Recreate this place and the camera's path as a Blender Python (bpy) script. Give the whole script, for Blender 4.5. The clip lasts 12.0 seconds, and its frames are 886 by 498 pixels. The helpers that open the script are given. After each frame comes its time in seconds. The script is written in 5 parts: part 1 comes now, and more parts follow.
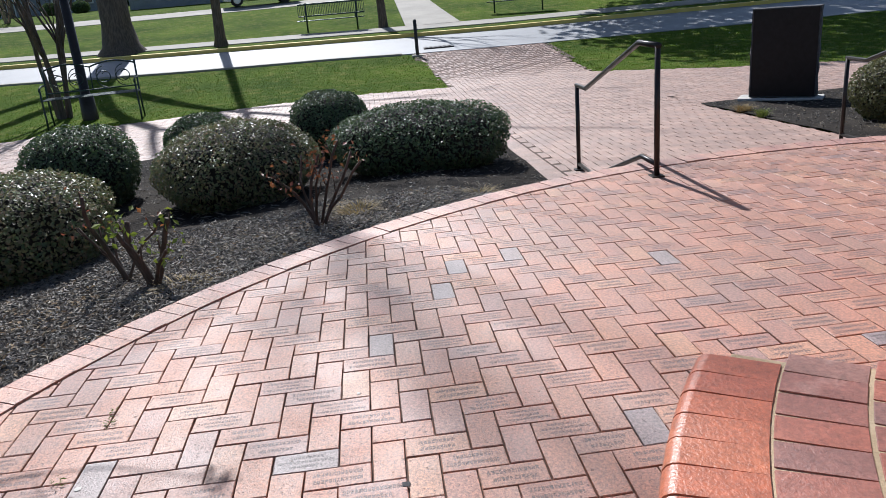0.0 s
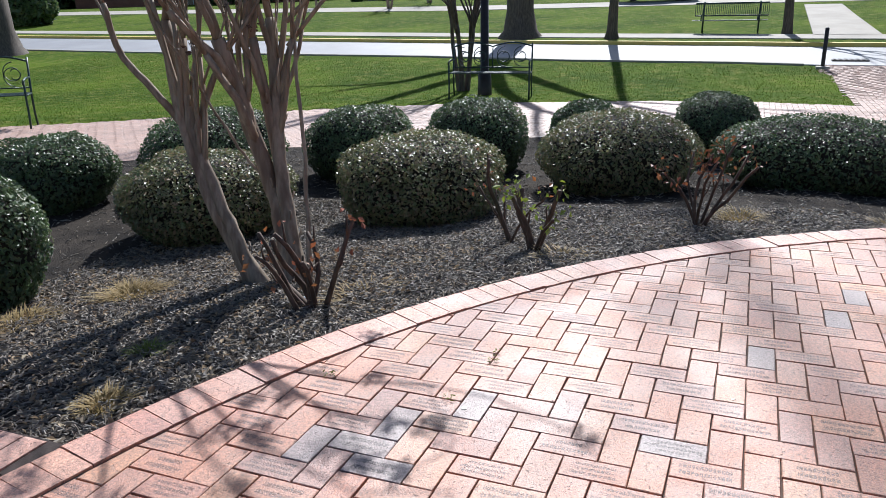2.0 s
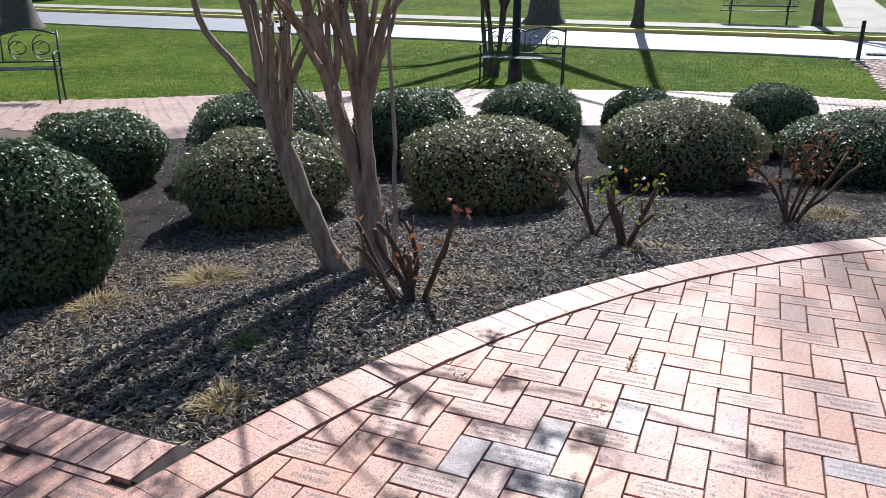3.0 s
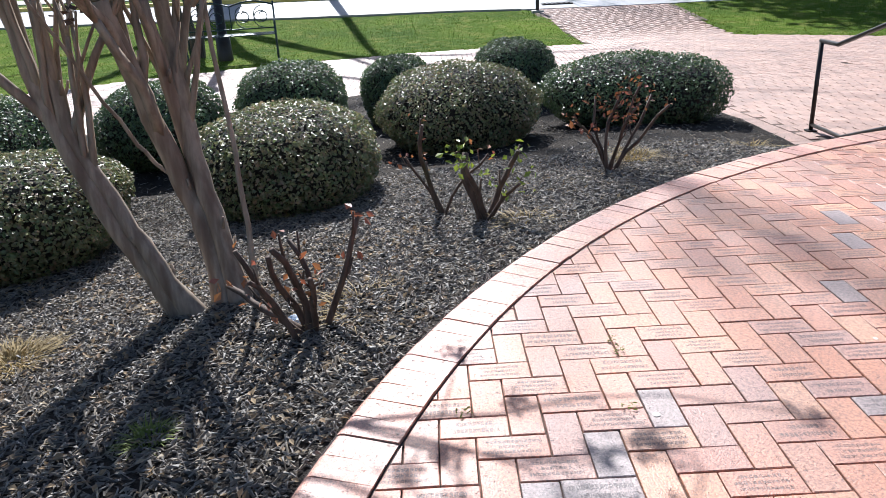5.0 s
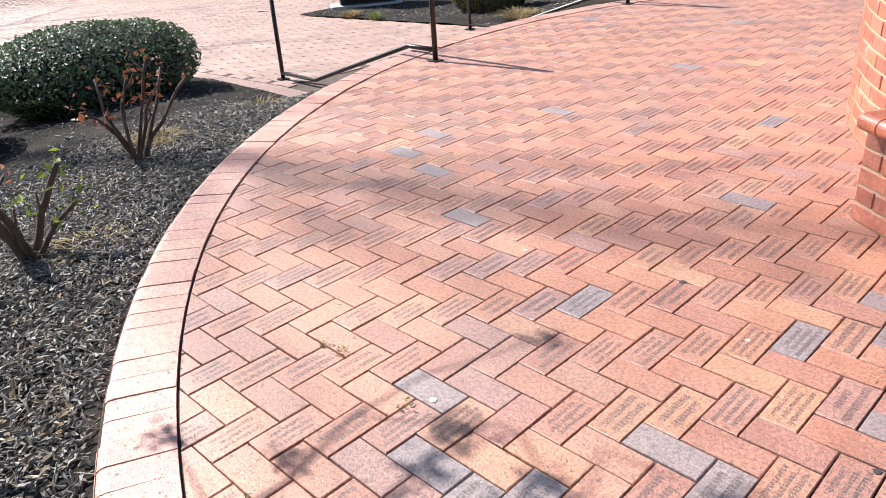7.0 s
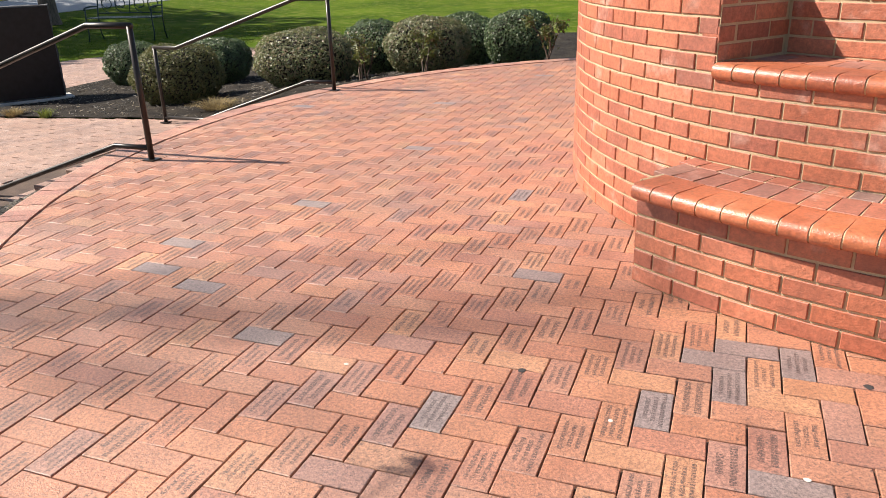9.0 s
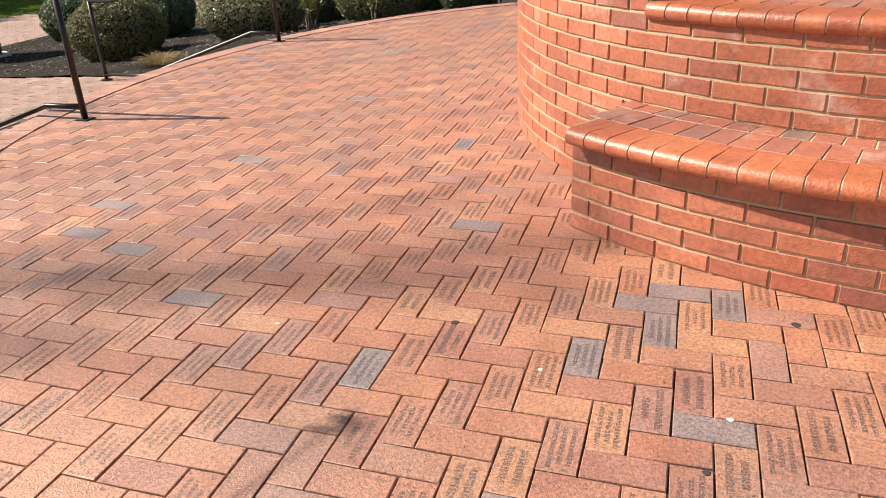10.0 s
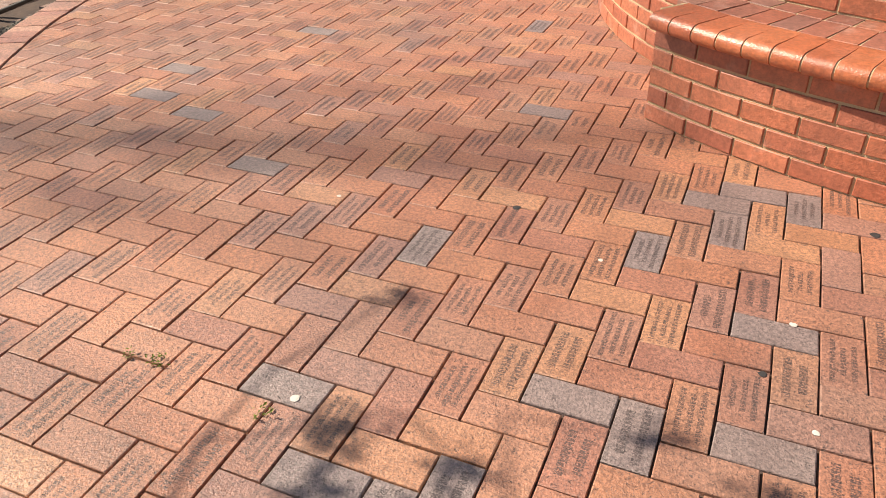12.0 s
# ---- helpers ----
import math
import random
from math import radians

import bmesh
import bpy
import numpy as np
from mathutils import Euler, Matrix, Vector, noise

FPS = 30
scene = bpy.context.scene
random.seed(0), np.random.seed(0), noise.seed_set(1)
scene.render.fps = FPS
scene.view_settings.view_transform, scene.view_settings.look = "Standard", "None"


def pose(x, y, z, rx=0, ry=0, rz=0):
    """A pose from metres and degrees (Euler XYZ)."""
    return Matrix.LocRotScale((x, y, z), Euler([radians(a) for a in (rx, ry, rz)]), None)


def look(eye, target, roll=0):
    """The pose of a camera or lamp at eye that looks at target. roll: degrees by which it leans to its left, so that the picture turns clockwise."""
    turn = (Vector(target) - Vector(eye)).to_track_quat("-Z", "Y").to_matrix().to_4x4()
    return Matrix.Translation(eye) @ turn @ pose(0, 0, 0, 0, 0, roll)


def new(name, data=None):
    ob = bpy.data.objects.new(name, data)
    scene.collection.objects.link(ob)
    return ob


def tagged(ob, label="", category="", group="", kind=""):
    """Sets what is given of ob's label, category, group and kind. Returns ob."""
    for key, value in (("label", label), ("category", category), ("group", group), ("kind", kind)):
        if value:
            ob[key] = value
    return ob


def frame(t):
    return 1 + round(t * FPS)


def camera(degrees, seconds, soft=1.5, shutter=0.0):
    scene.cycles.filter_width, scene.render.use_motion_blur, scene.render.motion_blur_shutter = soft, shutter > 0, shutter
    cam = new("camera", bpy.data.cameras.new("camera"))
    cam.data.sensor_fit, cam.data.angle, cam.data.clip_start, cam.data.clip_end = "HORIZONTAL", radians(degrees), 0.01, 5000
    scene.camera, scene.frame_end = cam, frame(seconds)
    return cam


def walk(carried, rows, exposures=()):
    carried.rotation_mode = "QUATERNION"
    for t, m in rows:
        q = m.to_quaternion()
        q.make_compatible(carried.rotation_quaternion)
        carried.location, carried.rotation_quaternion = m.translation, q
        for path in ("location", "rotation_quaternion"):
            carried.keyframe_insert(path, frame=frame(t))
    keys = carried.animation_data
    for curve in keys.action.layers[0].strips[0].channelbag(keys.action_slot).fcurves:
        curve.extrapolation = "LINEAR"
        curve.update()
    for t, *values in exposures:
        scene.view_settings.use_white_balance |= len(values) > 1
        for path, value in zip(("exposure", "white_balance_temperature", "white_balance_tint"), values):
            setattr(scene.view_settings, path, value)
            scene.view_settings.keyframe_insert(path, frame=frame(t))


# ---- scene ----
cam = camera(60.8, 12.0, soft=0.8)
PATH = [
    (0, (2.136, 0.43, 1.355), (0.247, 0.578, 0.716), -5.0),
    (0.5, (2.11, 0.468, 1.355), (0.201, 0.368, 0.767), -3.3),
    (1, (2.082, 0.465, 1.344), (0.228, -0.004, 0.758), -4.9),
    (1.5, (2.135, 0.395, 1.331), (0.353, -0.319, 0.77), -3.4),
    (2, (2.241, 0.221, 1.327), (0.473, -0.493, 0.724), -1.1),
    (2.5, (2.286, -0.027, 1.337), (0.523, -0.737, 0.714), 0.9),
    (2.7, (2.265, -0.157, 1.318), (0.521, -0.905, 0.685), 0.3),
    (4.3, (2.099, -0.842, 1.289), (0.253, -1.147, 0.582), -3.1),
    (4.5, (2.017, -0.971, 1.3), (0.165, -1.246, 0.596), -5.2),
    (5, (1.94, -1.224, 1.301), (0.076, -1.209, 0.578), -2.9),
    (5.5, (1.86, -1.43, 1.308), (0.027, -1.136, 0.565), -1.9),
    (6, (1.625, -1.565, 1.301), (-0.165, -1.14, 0.517), -6.0),
    (6.5, (1.446, -1.686, 1.294), (-0.14, -0.817, 0.44), -2.5),
    (6.7, (1.392, -1.722, 1.298), (-0.049, -0.656, 0.411), -3.2),
    (8.3, (0.835, -1.732, 1.301), (-0.152, -0.163, 0.55), -3.2),
    (8.5, (0.799, -1.741, 1.309), (-0.056, -0.078, 0.597), -3.2),
    (9, (0.786, -1.714, 1.296), (0.12, 0.025, 0.565), -1.7),
    (9.5, (0.859, -1.655, 1.291), (0.291, 0.106, 0.531), -2.4),
    (10, (0.892, -1.625, 1.277), (0.318, 0.09, 0.424), -2.8),
    (10.5, (0.89, -1.612, 1.275), (0.285, 0.081, 0.399), -2.1),
    (11, (0.833, -1.61, 1.265), (0.114, 0.016, 0.347), -2.1),
    (11.5, (0.821, -1.625, 1.243), (0.083, -0.082, 0.207), -1.9),
    (12, (0.872, -1.617, 1.235), (0.196, -0.089, 0.136), -1.4),
]
walk(cam, [(t, look(eye, target, roll)) for t, eye, target, roll in PATH],
     [(0, 0.26, 5850, 10), (0.5, 0.39, 5850, 10), (1.5, 0.51, 5850, 10), (2.7, 0.62, 5850, 10), (4.3, 0.86, 5850, 10), (5.5, 1.08, 5850, 10),
      (6.7, 1.17, 5950, 10), (8.3, 0.95, 6700, 10), (10, 0.79, 7150, 10), (12, 0.57, 7550, 10)])

# ---- sky, sun ----
TO_SUN = Vector((-0.955, -0.165, 0.887)).normalized()
sun = new("sun", bpy.data.lights.new("sun", "SUN"))
sun.data.energy, sun.data.angle, sun.data.color = 5.0, radians(0.55), (1.0, 0.95, 0.88)
sun.matrix_basis = look((-40, -7, 40), (-40 - TO_SUN.x, -7 - TO_SUN.y, 40 - TO_SUN.z))
world = bpy.data.worlds.new("sky")
scene.world = world
world.use_nodes = True
wn = world.node_tree
sky = wn.nodes.new("ShaderNodeTexSky")
sky.sky_type, sky.sun_disc = "NISHITA", False
sky.sun_elevation, sky.sun_rotation = math.asin(TO_SUN.z), math.atan2(TO_SUN.x, TO_SUN.y)
wn.links.new(sky.outputs[0], wn.nodes["Background"].inputs[0])
wn.nodes["Background"].inputs[1].default_value = 0.068


# ---- materials ----
class Shader:
    """A node material under construction: v() adds a node and returns its output."""

    def __init__(self, name, roughness=0.6, metallic=0.0, specular=0.5):
        self.m = bpy.data.materials.new(name)
        self.m.use_nodes = True
        self.t = self.m.node_tree
        self.b = self.t.nodes["Principled BSDF"]
        self.put(self.b, "Roughness", roughness)
        self.put(self.b, "Metallic", metallic)
        self.put(self.b, "Specular IOR Level", specular)

    def put(self, node, key, value):
        s = node.inputs[key]
        if isinstance(value, bpy.types.NodeSocket):
            self.t.links.new(value, s)
        elif isinstance(value, (tuple, list)) and s.type == "RGBA":
            s.default_value = (*value, 1.0)
        else:
            s.default_value = value

    def v(self, kind, out=0, set=(), **inputs):
        n = self.t.nodes.new("ShaderNode" + kind)
        for k, val in dict(set).items():
            if k == "operation":
                n.operation = val
            elif k == "blend_type":
                n.blend_type = val
            elif k == "feature":
                n.feature = val
        for k, val in inputs.items():
            key = k.replace("_", " ")
            if key.startswith("i") and key[1:].isdigit():
                key = int(key[1:])
            self.put(n, key, val)
        return n.outputs[out]

    def math(self, op, a, b=0.0, c=0.0):
        return self.v("Math", set={"operation": op}, i0=a, i1=b, i2=c)

    def pos(self):
        return self.v("NewGeometry", "Position")

    def noise(self, scale, detail=3.0, vec=None, rough=0.55):
        return self.v("TexNoise", 0, Vector=vec or self.pos(), Scale=scale, Detail=detail, Roughness=rough)

    def ramp(self, fac, *stops):
        n = self.t.nodes.new("ShaderNodeValToRGB")
        self.put(n, "Fac", fac)
        e = n.color_ramp.elements
        while len(e) < len(stops):
            e.new(0.5)
        for el, (p, col) in zip(e, stops):
            el.position = p
            el.color = (*col, 1) if isinstance(col, tuple) else (col, col, col, 1)
        return n.outputs[0]

    def mix(self, fac, a, b, mode="MIX"):
        n = self.t.nodes.new("ShaderNodeMixRGB")
        n.blend_type = mode
        self.put(n, "Fac", fac)
        self.put(n, "Color1", a)
        self.put(n, "Color2", b)
        return n.outputs[0]

    def rand(self):
        r = self.math("ADD", self.v("ObjectInfo", "Random"), self.v("NewGeometry", "Random Per Island"))
        return self.math("FRACT", r)

    def colour(self, c):
        self.put(self.b, "Base Color", c)
        return self

    def bump(self, height, strength=0.3, distance=0.01):
        self.put(self.b, "Normal", self.v("Bump", 0, Strength=strength, Distance=distance, Height=height))
        return self


def simple(name, a, b, scale, roughness, fine=40.0, bump=0.25, distance=0.004, metallic=0.0, specular=0.5):
    s = Shader(name, roughness, metallic, specular)
    big = s.noise(scale, 3.0)
    small = s.noise(fine, 4.0)
    col = s.mix(s.ramp(big, (0.3, 0.0), (0.7, 1.0)), a, b)
    col = s.mix(0.45, col, s.mix(small, (0.25, 0.25, 0.25), (0.85, 0.85, 0.85)), "OVERLAY")
    s.colour(col).bump(small, bump, distance)
    return s.m


def paver(name, tones, engraved, gloss=1.35):
    """Fired clay paver: tone by piece, blotches, dark flecks; engraved ones carry two or three worn lines of small letters."""
    s = Shader(name, 0.6, 0.0, gloss)
    r = s.rand()
    n = len(tones)
    col = s.ramp(r, *[(i / max(1, n - 1), t) for i, t in enumerate(tones)])
    blotch = s.noise(5.0, 4.0)
    grain = s.noise(160.0, 3.0)
    # Broad stains, strengthened to carry soft bands of tree shade in the colour.
    stain_shade = s.noise(1.3, 3.0)
    col = s.mix(0.5, col, s.ramp(blotch, (0.3, (0.32, 0.31, 0.32)), (0.7, (0.66, 0.65, 0.63))), "OVERLAY")
    col = s.mix(s.ramp(stain_shade, (0.48, 0.0), (0.72, 0.5)), col, (0.20, 0.125, 0.105))
    flecks = s.ramp(s.noise(230.0, 2.0), (0.35, 1.0), (0.41, 0.0))
    col = s.mix(s.math("MULTIPLY", flecks, 0.65), col, (0.06, 0.04, 0.035))
    col = s.mix(0.62, col, s.ramp(s.noise(85.0, 5.0, None, 0.8), (0.38, (0.17, 0.165, 0.165)), (0.62, (0.83, 0.82, 0.80))), "OVERLAY")
    pits = s.ramp(s.noise(60.0, 4.0, None, 0.75), (0.33, 1.0), (0.385, 0.0))
    col = s.mix(s.math("MULTIPLY", pits, 0.85), col, (0.10, 0.06, 0.05))
    height = s.math("SUBTRACT", grain, pits)
    if engraved:
        uv = s.v("UVMap", 0)
        sep = s.t.nodes.new("ShaderNodeSeparateXYZ")
        s.put(sep, "Vector", uv)
        u, w = sep.outputs[0], sep.outputs[1]
        lines = s.math("ADD", 2.0, s.math("FLOOR", s.math("MULTIPLY", s.math("FRACT", s.math("MULTIPLY", r, 7.3)), 2.0)))
        span = s.math("MULTIPLY", s.math("ADD", s.math("MULTIPLY", s.math("SUBTRACT", w, 0.5), 1.45), 0.5), lines)
        row = s.math("FLOOR", span)
        inside = s.math("MULTIPLY", s.math("GREATER_THAN", span, 0.0), s.math("LESS_THAN", span, lines))
        band = s.math("LESS_THAN", s.math("ABSOLUTE", s.math("SUBTRACT", s.math("FRACT", span), 0.5)), 0.27)
        key = s.v("CombineXYZ", 0, X=row, Y=s.math("MULTIPLY", r, 91.7), Z=0.0)
        wide = s.math("ADD", 0.2, s.math("MULTIPLY", s.v("TexWhiteNoise", 0, Vector=key), 0.24))
        ends = s.math("LESS_THAN", s.math("ABSOLUTE", s.math("SUBTRACT", u, 0.5)), wide)
        letters = s.v("CombineXYZ", 0, X=s.math("MULTIPLY", u, 95.0), Y=s.math("MULTIPLY", span, 5.5), Z=s.math("MULTIPLY", r, 57.0))
        ink = s.math("GREATER_THAN", s.noise(1.2, 1.0, letters), 0.485)
        gap = s.math("GREATER_THAN", s.math("FRACT", s.math("MULTIPLY", u, 17.0)), 0.2)
        mask = s.math("MULTIPLY", s.math("MULTIPLY", s.math("MULTIPLY", band, ends), s.math("MULTIPLY", ink, gap)), inside)
        col = s.mix(s.math("MULTIPLY", mask, 0.85), col, (0.05, 0.03, 0.028))
        height = s.math("SUBTRACT", height, s.math("MULTIPLY", mask, 1.2))
    s.colour(col)
    s.put(s.b, "Roughness", s.ramp(blotch, (0.3, 0.54), (0.7, 0.68)))
    s.bump(height, 0.8, 0.003)
    return s.m


RED = [(0.38, 0.145, 0.083), (0.43, 0.175, 0.095), (0.35, 0.14, 0.092), (0.45, 0.195, 0.105), (0.40, 0.155, 0.085), (0.43, 0.20, 0.12), (0.32, 0.135, 0.093)]
GREY = [(0.225, 0.165, 0.162), (0.265, 0.198, 0.185), (0.24, 0.172, 0.165)]
ORANGE = [(0.45, 0.205, 0.105), (0.46, 0.22, 0.12), (0.43, 0.19, 0.10)]
BROWN = [(0.35, 0.17, 0.122), (0.33, 0.165, 0.127), (0.37, 0.17, 0.117)]
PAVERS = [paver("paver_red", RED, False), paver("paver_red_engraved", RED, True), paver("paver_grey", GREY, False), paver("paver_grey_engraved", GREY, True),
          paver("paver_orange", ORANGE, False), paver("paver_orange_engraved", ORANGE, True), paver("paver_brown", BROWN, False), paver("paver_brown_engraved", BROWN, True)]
M_EDGE = paver("border_brick", [(0.44, 0.19, 0.125), (0.50, 0.25, 0.165), (0.40, 0.165, 0.12), (0.52, 0.27, 0.19)], False)
M_PATH = paver("path_brick", [(0.35, 0.21, 0.16), (0.40, 0.25, 0.195), (0.32, 0.2, 0.155), (0.43, 0.28, 0.225)], False, 0.9)


def wall_brick(name, tones, roughness, bloom_to=0.5):
    s = Shader(name, roughness, 0.0, 0.8)
    r = s.rand()
    col = s.ramp(r, *[(i / (len(tones) - 1), t) for i, t in enumerate(tones)])
    n1, n2 = s.noise(14.0, 4.0), s.noise(120.0, 3.0)
    col = s.mix(0.4, col, s.ramp(n1, (0.3, (0.33, 0.33, 0.33)), (0.7, (0.65, 0.65, 0.65))), "OVERLAY")
    bloom = s.ramp(s.noise(6.0, 5.0), (0.58, 0.0), (0.74, bloom_to))
    col = s.mix(bloom, col, (0.62, 0.45, 0.38))
    col = s.mix(0.6, col, s.ramp(s.noise(55.0, 5.0, None, 0.75), (0.33, (0.25, 0.25, 0.25)), (0.67, (0.75, 0.75, 0.75))), "OVERLAY")
    s.colour(col).bump(n2, 0.5, 0.004)
    return s.m


M_WALL = wall_brick("wall_brick", [(0.38, 0.11, 0.062), (0.46, 0.15, 0.078), (0.33, 0.10, 0.064), (0.48, 0.17, 0.098), (0.41, 0.122, 0.062), (0.30, 0.105, 0.074)], 0.55)
M_COPE = wall_brick("bullnose_brick", [(0.44, 0.122, 0.056), (0.48, 0.15, 0.068), (0.40, 0.11, 0.056)], 0.4, 0.08)
M_TREAD = wall_brick("seat_brick", [(0.40, 0.13, 0.08), (0.30, 0.13, 0.10), (0.24, 0.15, 0.13), (0.43, 0.15, 0.085), (0.36, 0.12, 0.08)], 0.55)
M_MORTAR = simple("mortar", (0.45, 0.345, 0.21), (0.55, 0.44, 0.29), 9.0, 0.9, 220.0, 0.5)
M_SAND = simple("joint_sand", (0.075, 0.05, 0.04), (0.12, 0.08, 0.06), 7.0, 0.95, 260.0, 0.5)
M_GAP = simple("dark_joint", (0.03, 0.022, 0.02), (0.05, 0.035, 0.03), 7.0, 0.95, 200.0, 0.5)
M_SOIL = simple("mulch_soil", (0.014, 0.012, 0.011), (0.045, 0.037, 0.03), 4.0, 0.95, 70.0, 0.9, 0.02, 0.0, 0.15)
M_ASPHALT = simple("asphalt", (0.21, 0.215, 0.23), (0.27, 0.275, 0.29), 0.5, 0.6, 60.0, 0.4)
M_CONCRETE = simple("concrete", (0.28, 0.26, 0.225), (0.37, 0.34, 0.30), 0.8, 0.85, 50.0, 0.3)
M_YELLOW = simple("kerb_paint", (0.62, 0.45, 0.09), (0.68, 0.53, 0.16), 2.0, 0.7, 40.0, 0.3)
M_STEEL = simple("black_painted_steel", (0.018, 0.015, 0.014), (0.032, 0.025, 0.022), 9.0, 0.35, 90.0, 0.15, 0.001, 0.3)
M_BENCH = simple("green_black_iron", (0.012, 0.03, 0.03), (0.02, 0.045, 0.042), 9.0, 0.35, 90.0, 0.2, 0.002, 0.2)
M_STONE = simple("pale_stone", (0.42, 0.40, 0.37), (0.55, 0.53, 0.5), 6.0, 0.8, 60.0, 0.5)
M_GRANITE = simple("black_granite", (0.005, 0.005, 0.007), (0.010, 0.010, 0.013), 14.0, 0.4, 300.0, 0.03, 0.001, 0.0, 0.3)
M_ROUGH = simple("rough_granite", (0.05, 0.05, 0.055), (0.11, 0.11, 0.115), 14.0, 0.8, 60.0, 0.8, 0.02)


def bark(name, a, b, c):
    s = Shader(name, 0.75, 0.0, 0.35)
    p = s.pos()
    m = s.t.nodes.new("ShaderNodeMapping")
    s.put(m, "Vector", p)
    m.inputs["Scale"].default_value = (1.0, 1.0, 0.16)
    streak = s.noise(26.0, 4.0, m.outputs[0])
    fine = s.noise(150.0, 3.0, m.outputs[0])
    col = s.mix(s.ramp(streak, (0.38, 0.0), (0.62, 1.0)), a, b)
    col = s.mix(s.ramp(s.noise(7.0, 3.0, m.outputs[0]), (0.58, 0.0), (0.7, 0.8)), col, c)
    s.colour(col).bump(s.math("ADD", streak, s.math("MULTIPLY", fine, 0.4)), 0.5, 0.006)
    return s.m


M_MYRTLE = bark("crape_myrtle_bark", (0.20, 0.15, 0.11), (0.34, 0.275, 0.21), (0.13, 0.085, 0.06))
M_OAK = bark("grey_bark", (0.07, 0.055, 0.045), (0.13, 0.105, 0.085), (0.05, 0.04, 0.035))
M_CANE = bark("rose_cane", (0.06, 0.04, 0.03), (0.12, 0.08, 0.06), (0.05, 0.045, 0.025))


def leafy(name, tones, roughness=0.33, specular=0.6):
    s = Shader(name, roughness, 0.0, specular)
    col = s.ramp(s.rand(), *[(i / (len(tones) - 1), t) for i, t in enumerate(tones)])
    s.colour(s.mix(0.4, col, s.ramp(s.noise(6.0, 2.0), (0.35, (0.3, 0.3, 0.3)), (0.65, (0.68, 0.68, 0.6))), "OVERLAY"))
    base = s.b.inputs["Base Color"].links[0].from_socket
    glow = s.v("BsdfTranslucent", 0, Color=base)
    both = s.t.nodes.new("ShaderNodeMixShader")
    both.inputs[0].default_value = 0.3
    s.t.links.new(s.b.outputs[0], both.inputs[1])
    s.t.links.new(glow, both.inputs[2])
    s.t.links.new(both.outputs[0], s.t.nodes["Material Output"].inputs[0])
    return s.m


M_LEAF = leafy("holly_leaf", [(0.052, 0.092, 0.045), (0.082, 0.136, 0.055), (0.118, 0.172, 0.068), (0.088, 0.132, 0.072), (0.175, 0.190, 0.090)], 0.4, 0.55)
M_LEAF_BRONZE = leafy("holly_leaf_bronze", [(0.126, 0.154, 0.070), (0.196, 0.189, 0.091), (0.308, 0.224, 0.147), (0.105, 0.161, 0.063), (0.266, 0.252, 0.126), (0.140, 0.182, 0.077)], 0.38, 0.55)
M_LEAF_LIGHT = leafy("holly_leaf_light", [(0.112, 0.125, 0.044), (0.150, 0.163, 0.062), (0.213, 0.188, 0.088), (0.100, 0.119, 0.044)], 0.5, 0.38)
M_SPROUT = leafy("young_rose_leaf", [(0.20, 0.28, 0.03), (0.32, 0.38, 0.05), (0.15, 0.22, 0.03)], 0.45)
M_RUST = leafy("rust_rose_leaf", [(0.30, 0.09, 0.05), (0.40, 0.16, 0.06), (0.22, 0.10, 0.04), (0.36, 0.12, 0.08)], 0.5)
M_ROSE = leafy("rose_leaf", [(0.09, 0.11, 0.025), (0.15, 0.16, 0.04), (0.07, 0.09, 0.025), (0.16, 0.10, 0.05)], 0.5)
M_STRAW = leafy("dry_grass", [(0.30, 0.22, 0.10), (0.38, 0.29, 0.14), (0.24, 0.17, 0.08)], 0.7, 0.3)
M_WEED = leafy("green_weed", [(0.15, 0.19, 0.04), (0.21, 0.25, 0.06), (0.12, 0.15, 0.035)], 0.6, 0.3)
# Shrub cores: twig brown kept near-black, the inner shade put into the colour.
M_CORE = simple("shrub_shade_core", (0.016, 0.014, 0.010), (0.034, 0.027, 0.019), 12.0, 0.9, 70.0, 0.8, 0.02)
M_CHIP = leafy("mulch_chip", [(0.05, 0.044, 0.04), (0.15, 0.132, 0.118), (0.28, 0.25, 0.22), (0.08, 0.066, 0.055), (0.42, 0.345, 0.26), (0.11, 0.094, 0.081), (0.34, 0.305, 0.27), (0.065, 0.056, 0.05)], 0.55, 0.5)


def lawn():
    s = Shader("winter_lawn", 0.95, 0.0, 0.06)
    a, b, f = s.noise(0.35, 4.0), s.noise(3.0, 4.0), s.noise(45.0, 3.0)
    col = s.mix(s.ramp(a, (0.35, 0.0), (0.65, 1.0)), (0.042, 0.083, 0.006), (0.092, 0.145, 0.011))
    col = s.mix(s.ramp(b, (0.5, 0.0), (0.72, 0.75)), col, (0.19, 0.19, 0.05))
    col = s.mix(0.6, col, s.ramp(f, (0.3, (0.2, 0.2, 0.2)), (0.7, (0.78, 0.78, 0.7))), "OVERLAY")
    s.colour(col).bump(f, 0.9, 0.03)
    return s.m


M_LAWN = lawn()
M_BLADE = leafy("grass_blade", [(0.05, 0.095, 0.008), (0.08, 0.14, 0.011), (0.115, 0.185, 0.017), (0.17, 0.19, 0.03)], 0.7, 0.12)


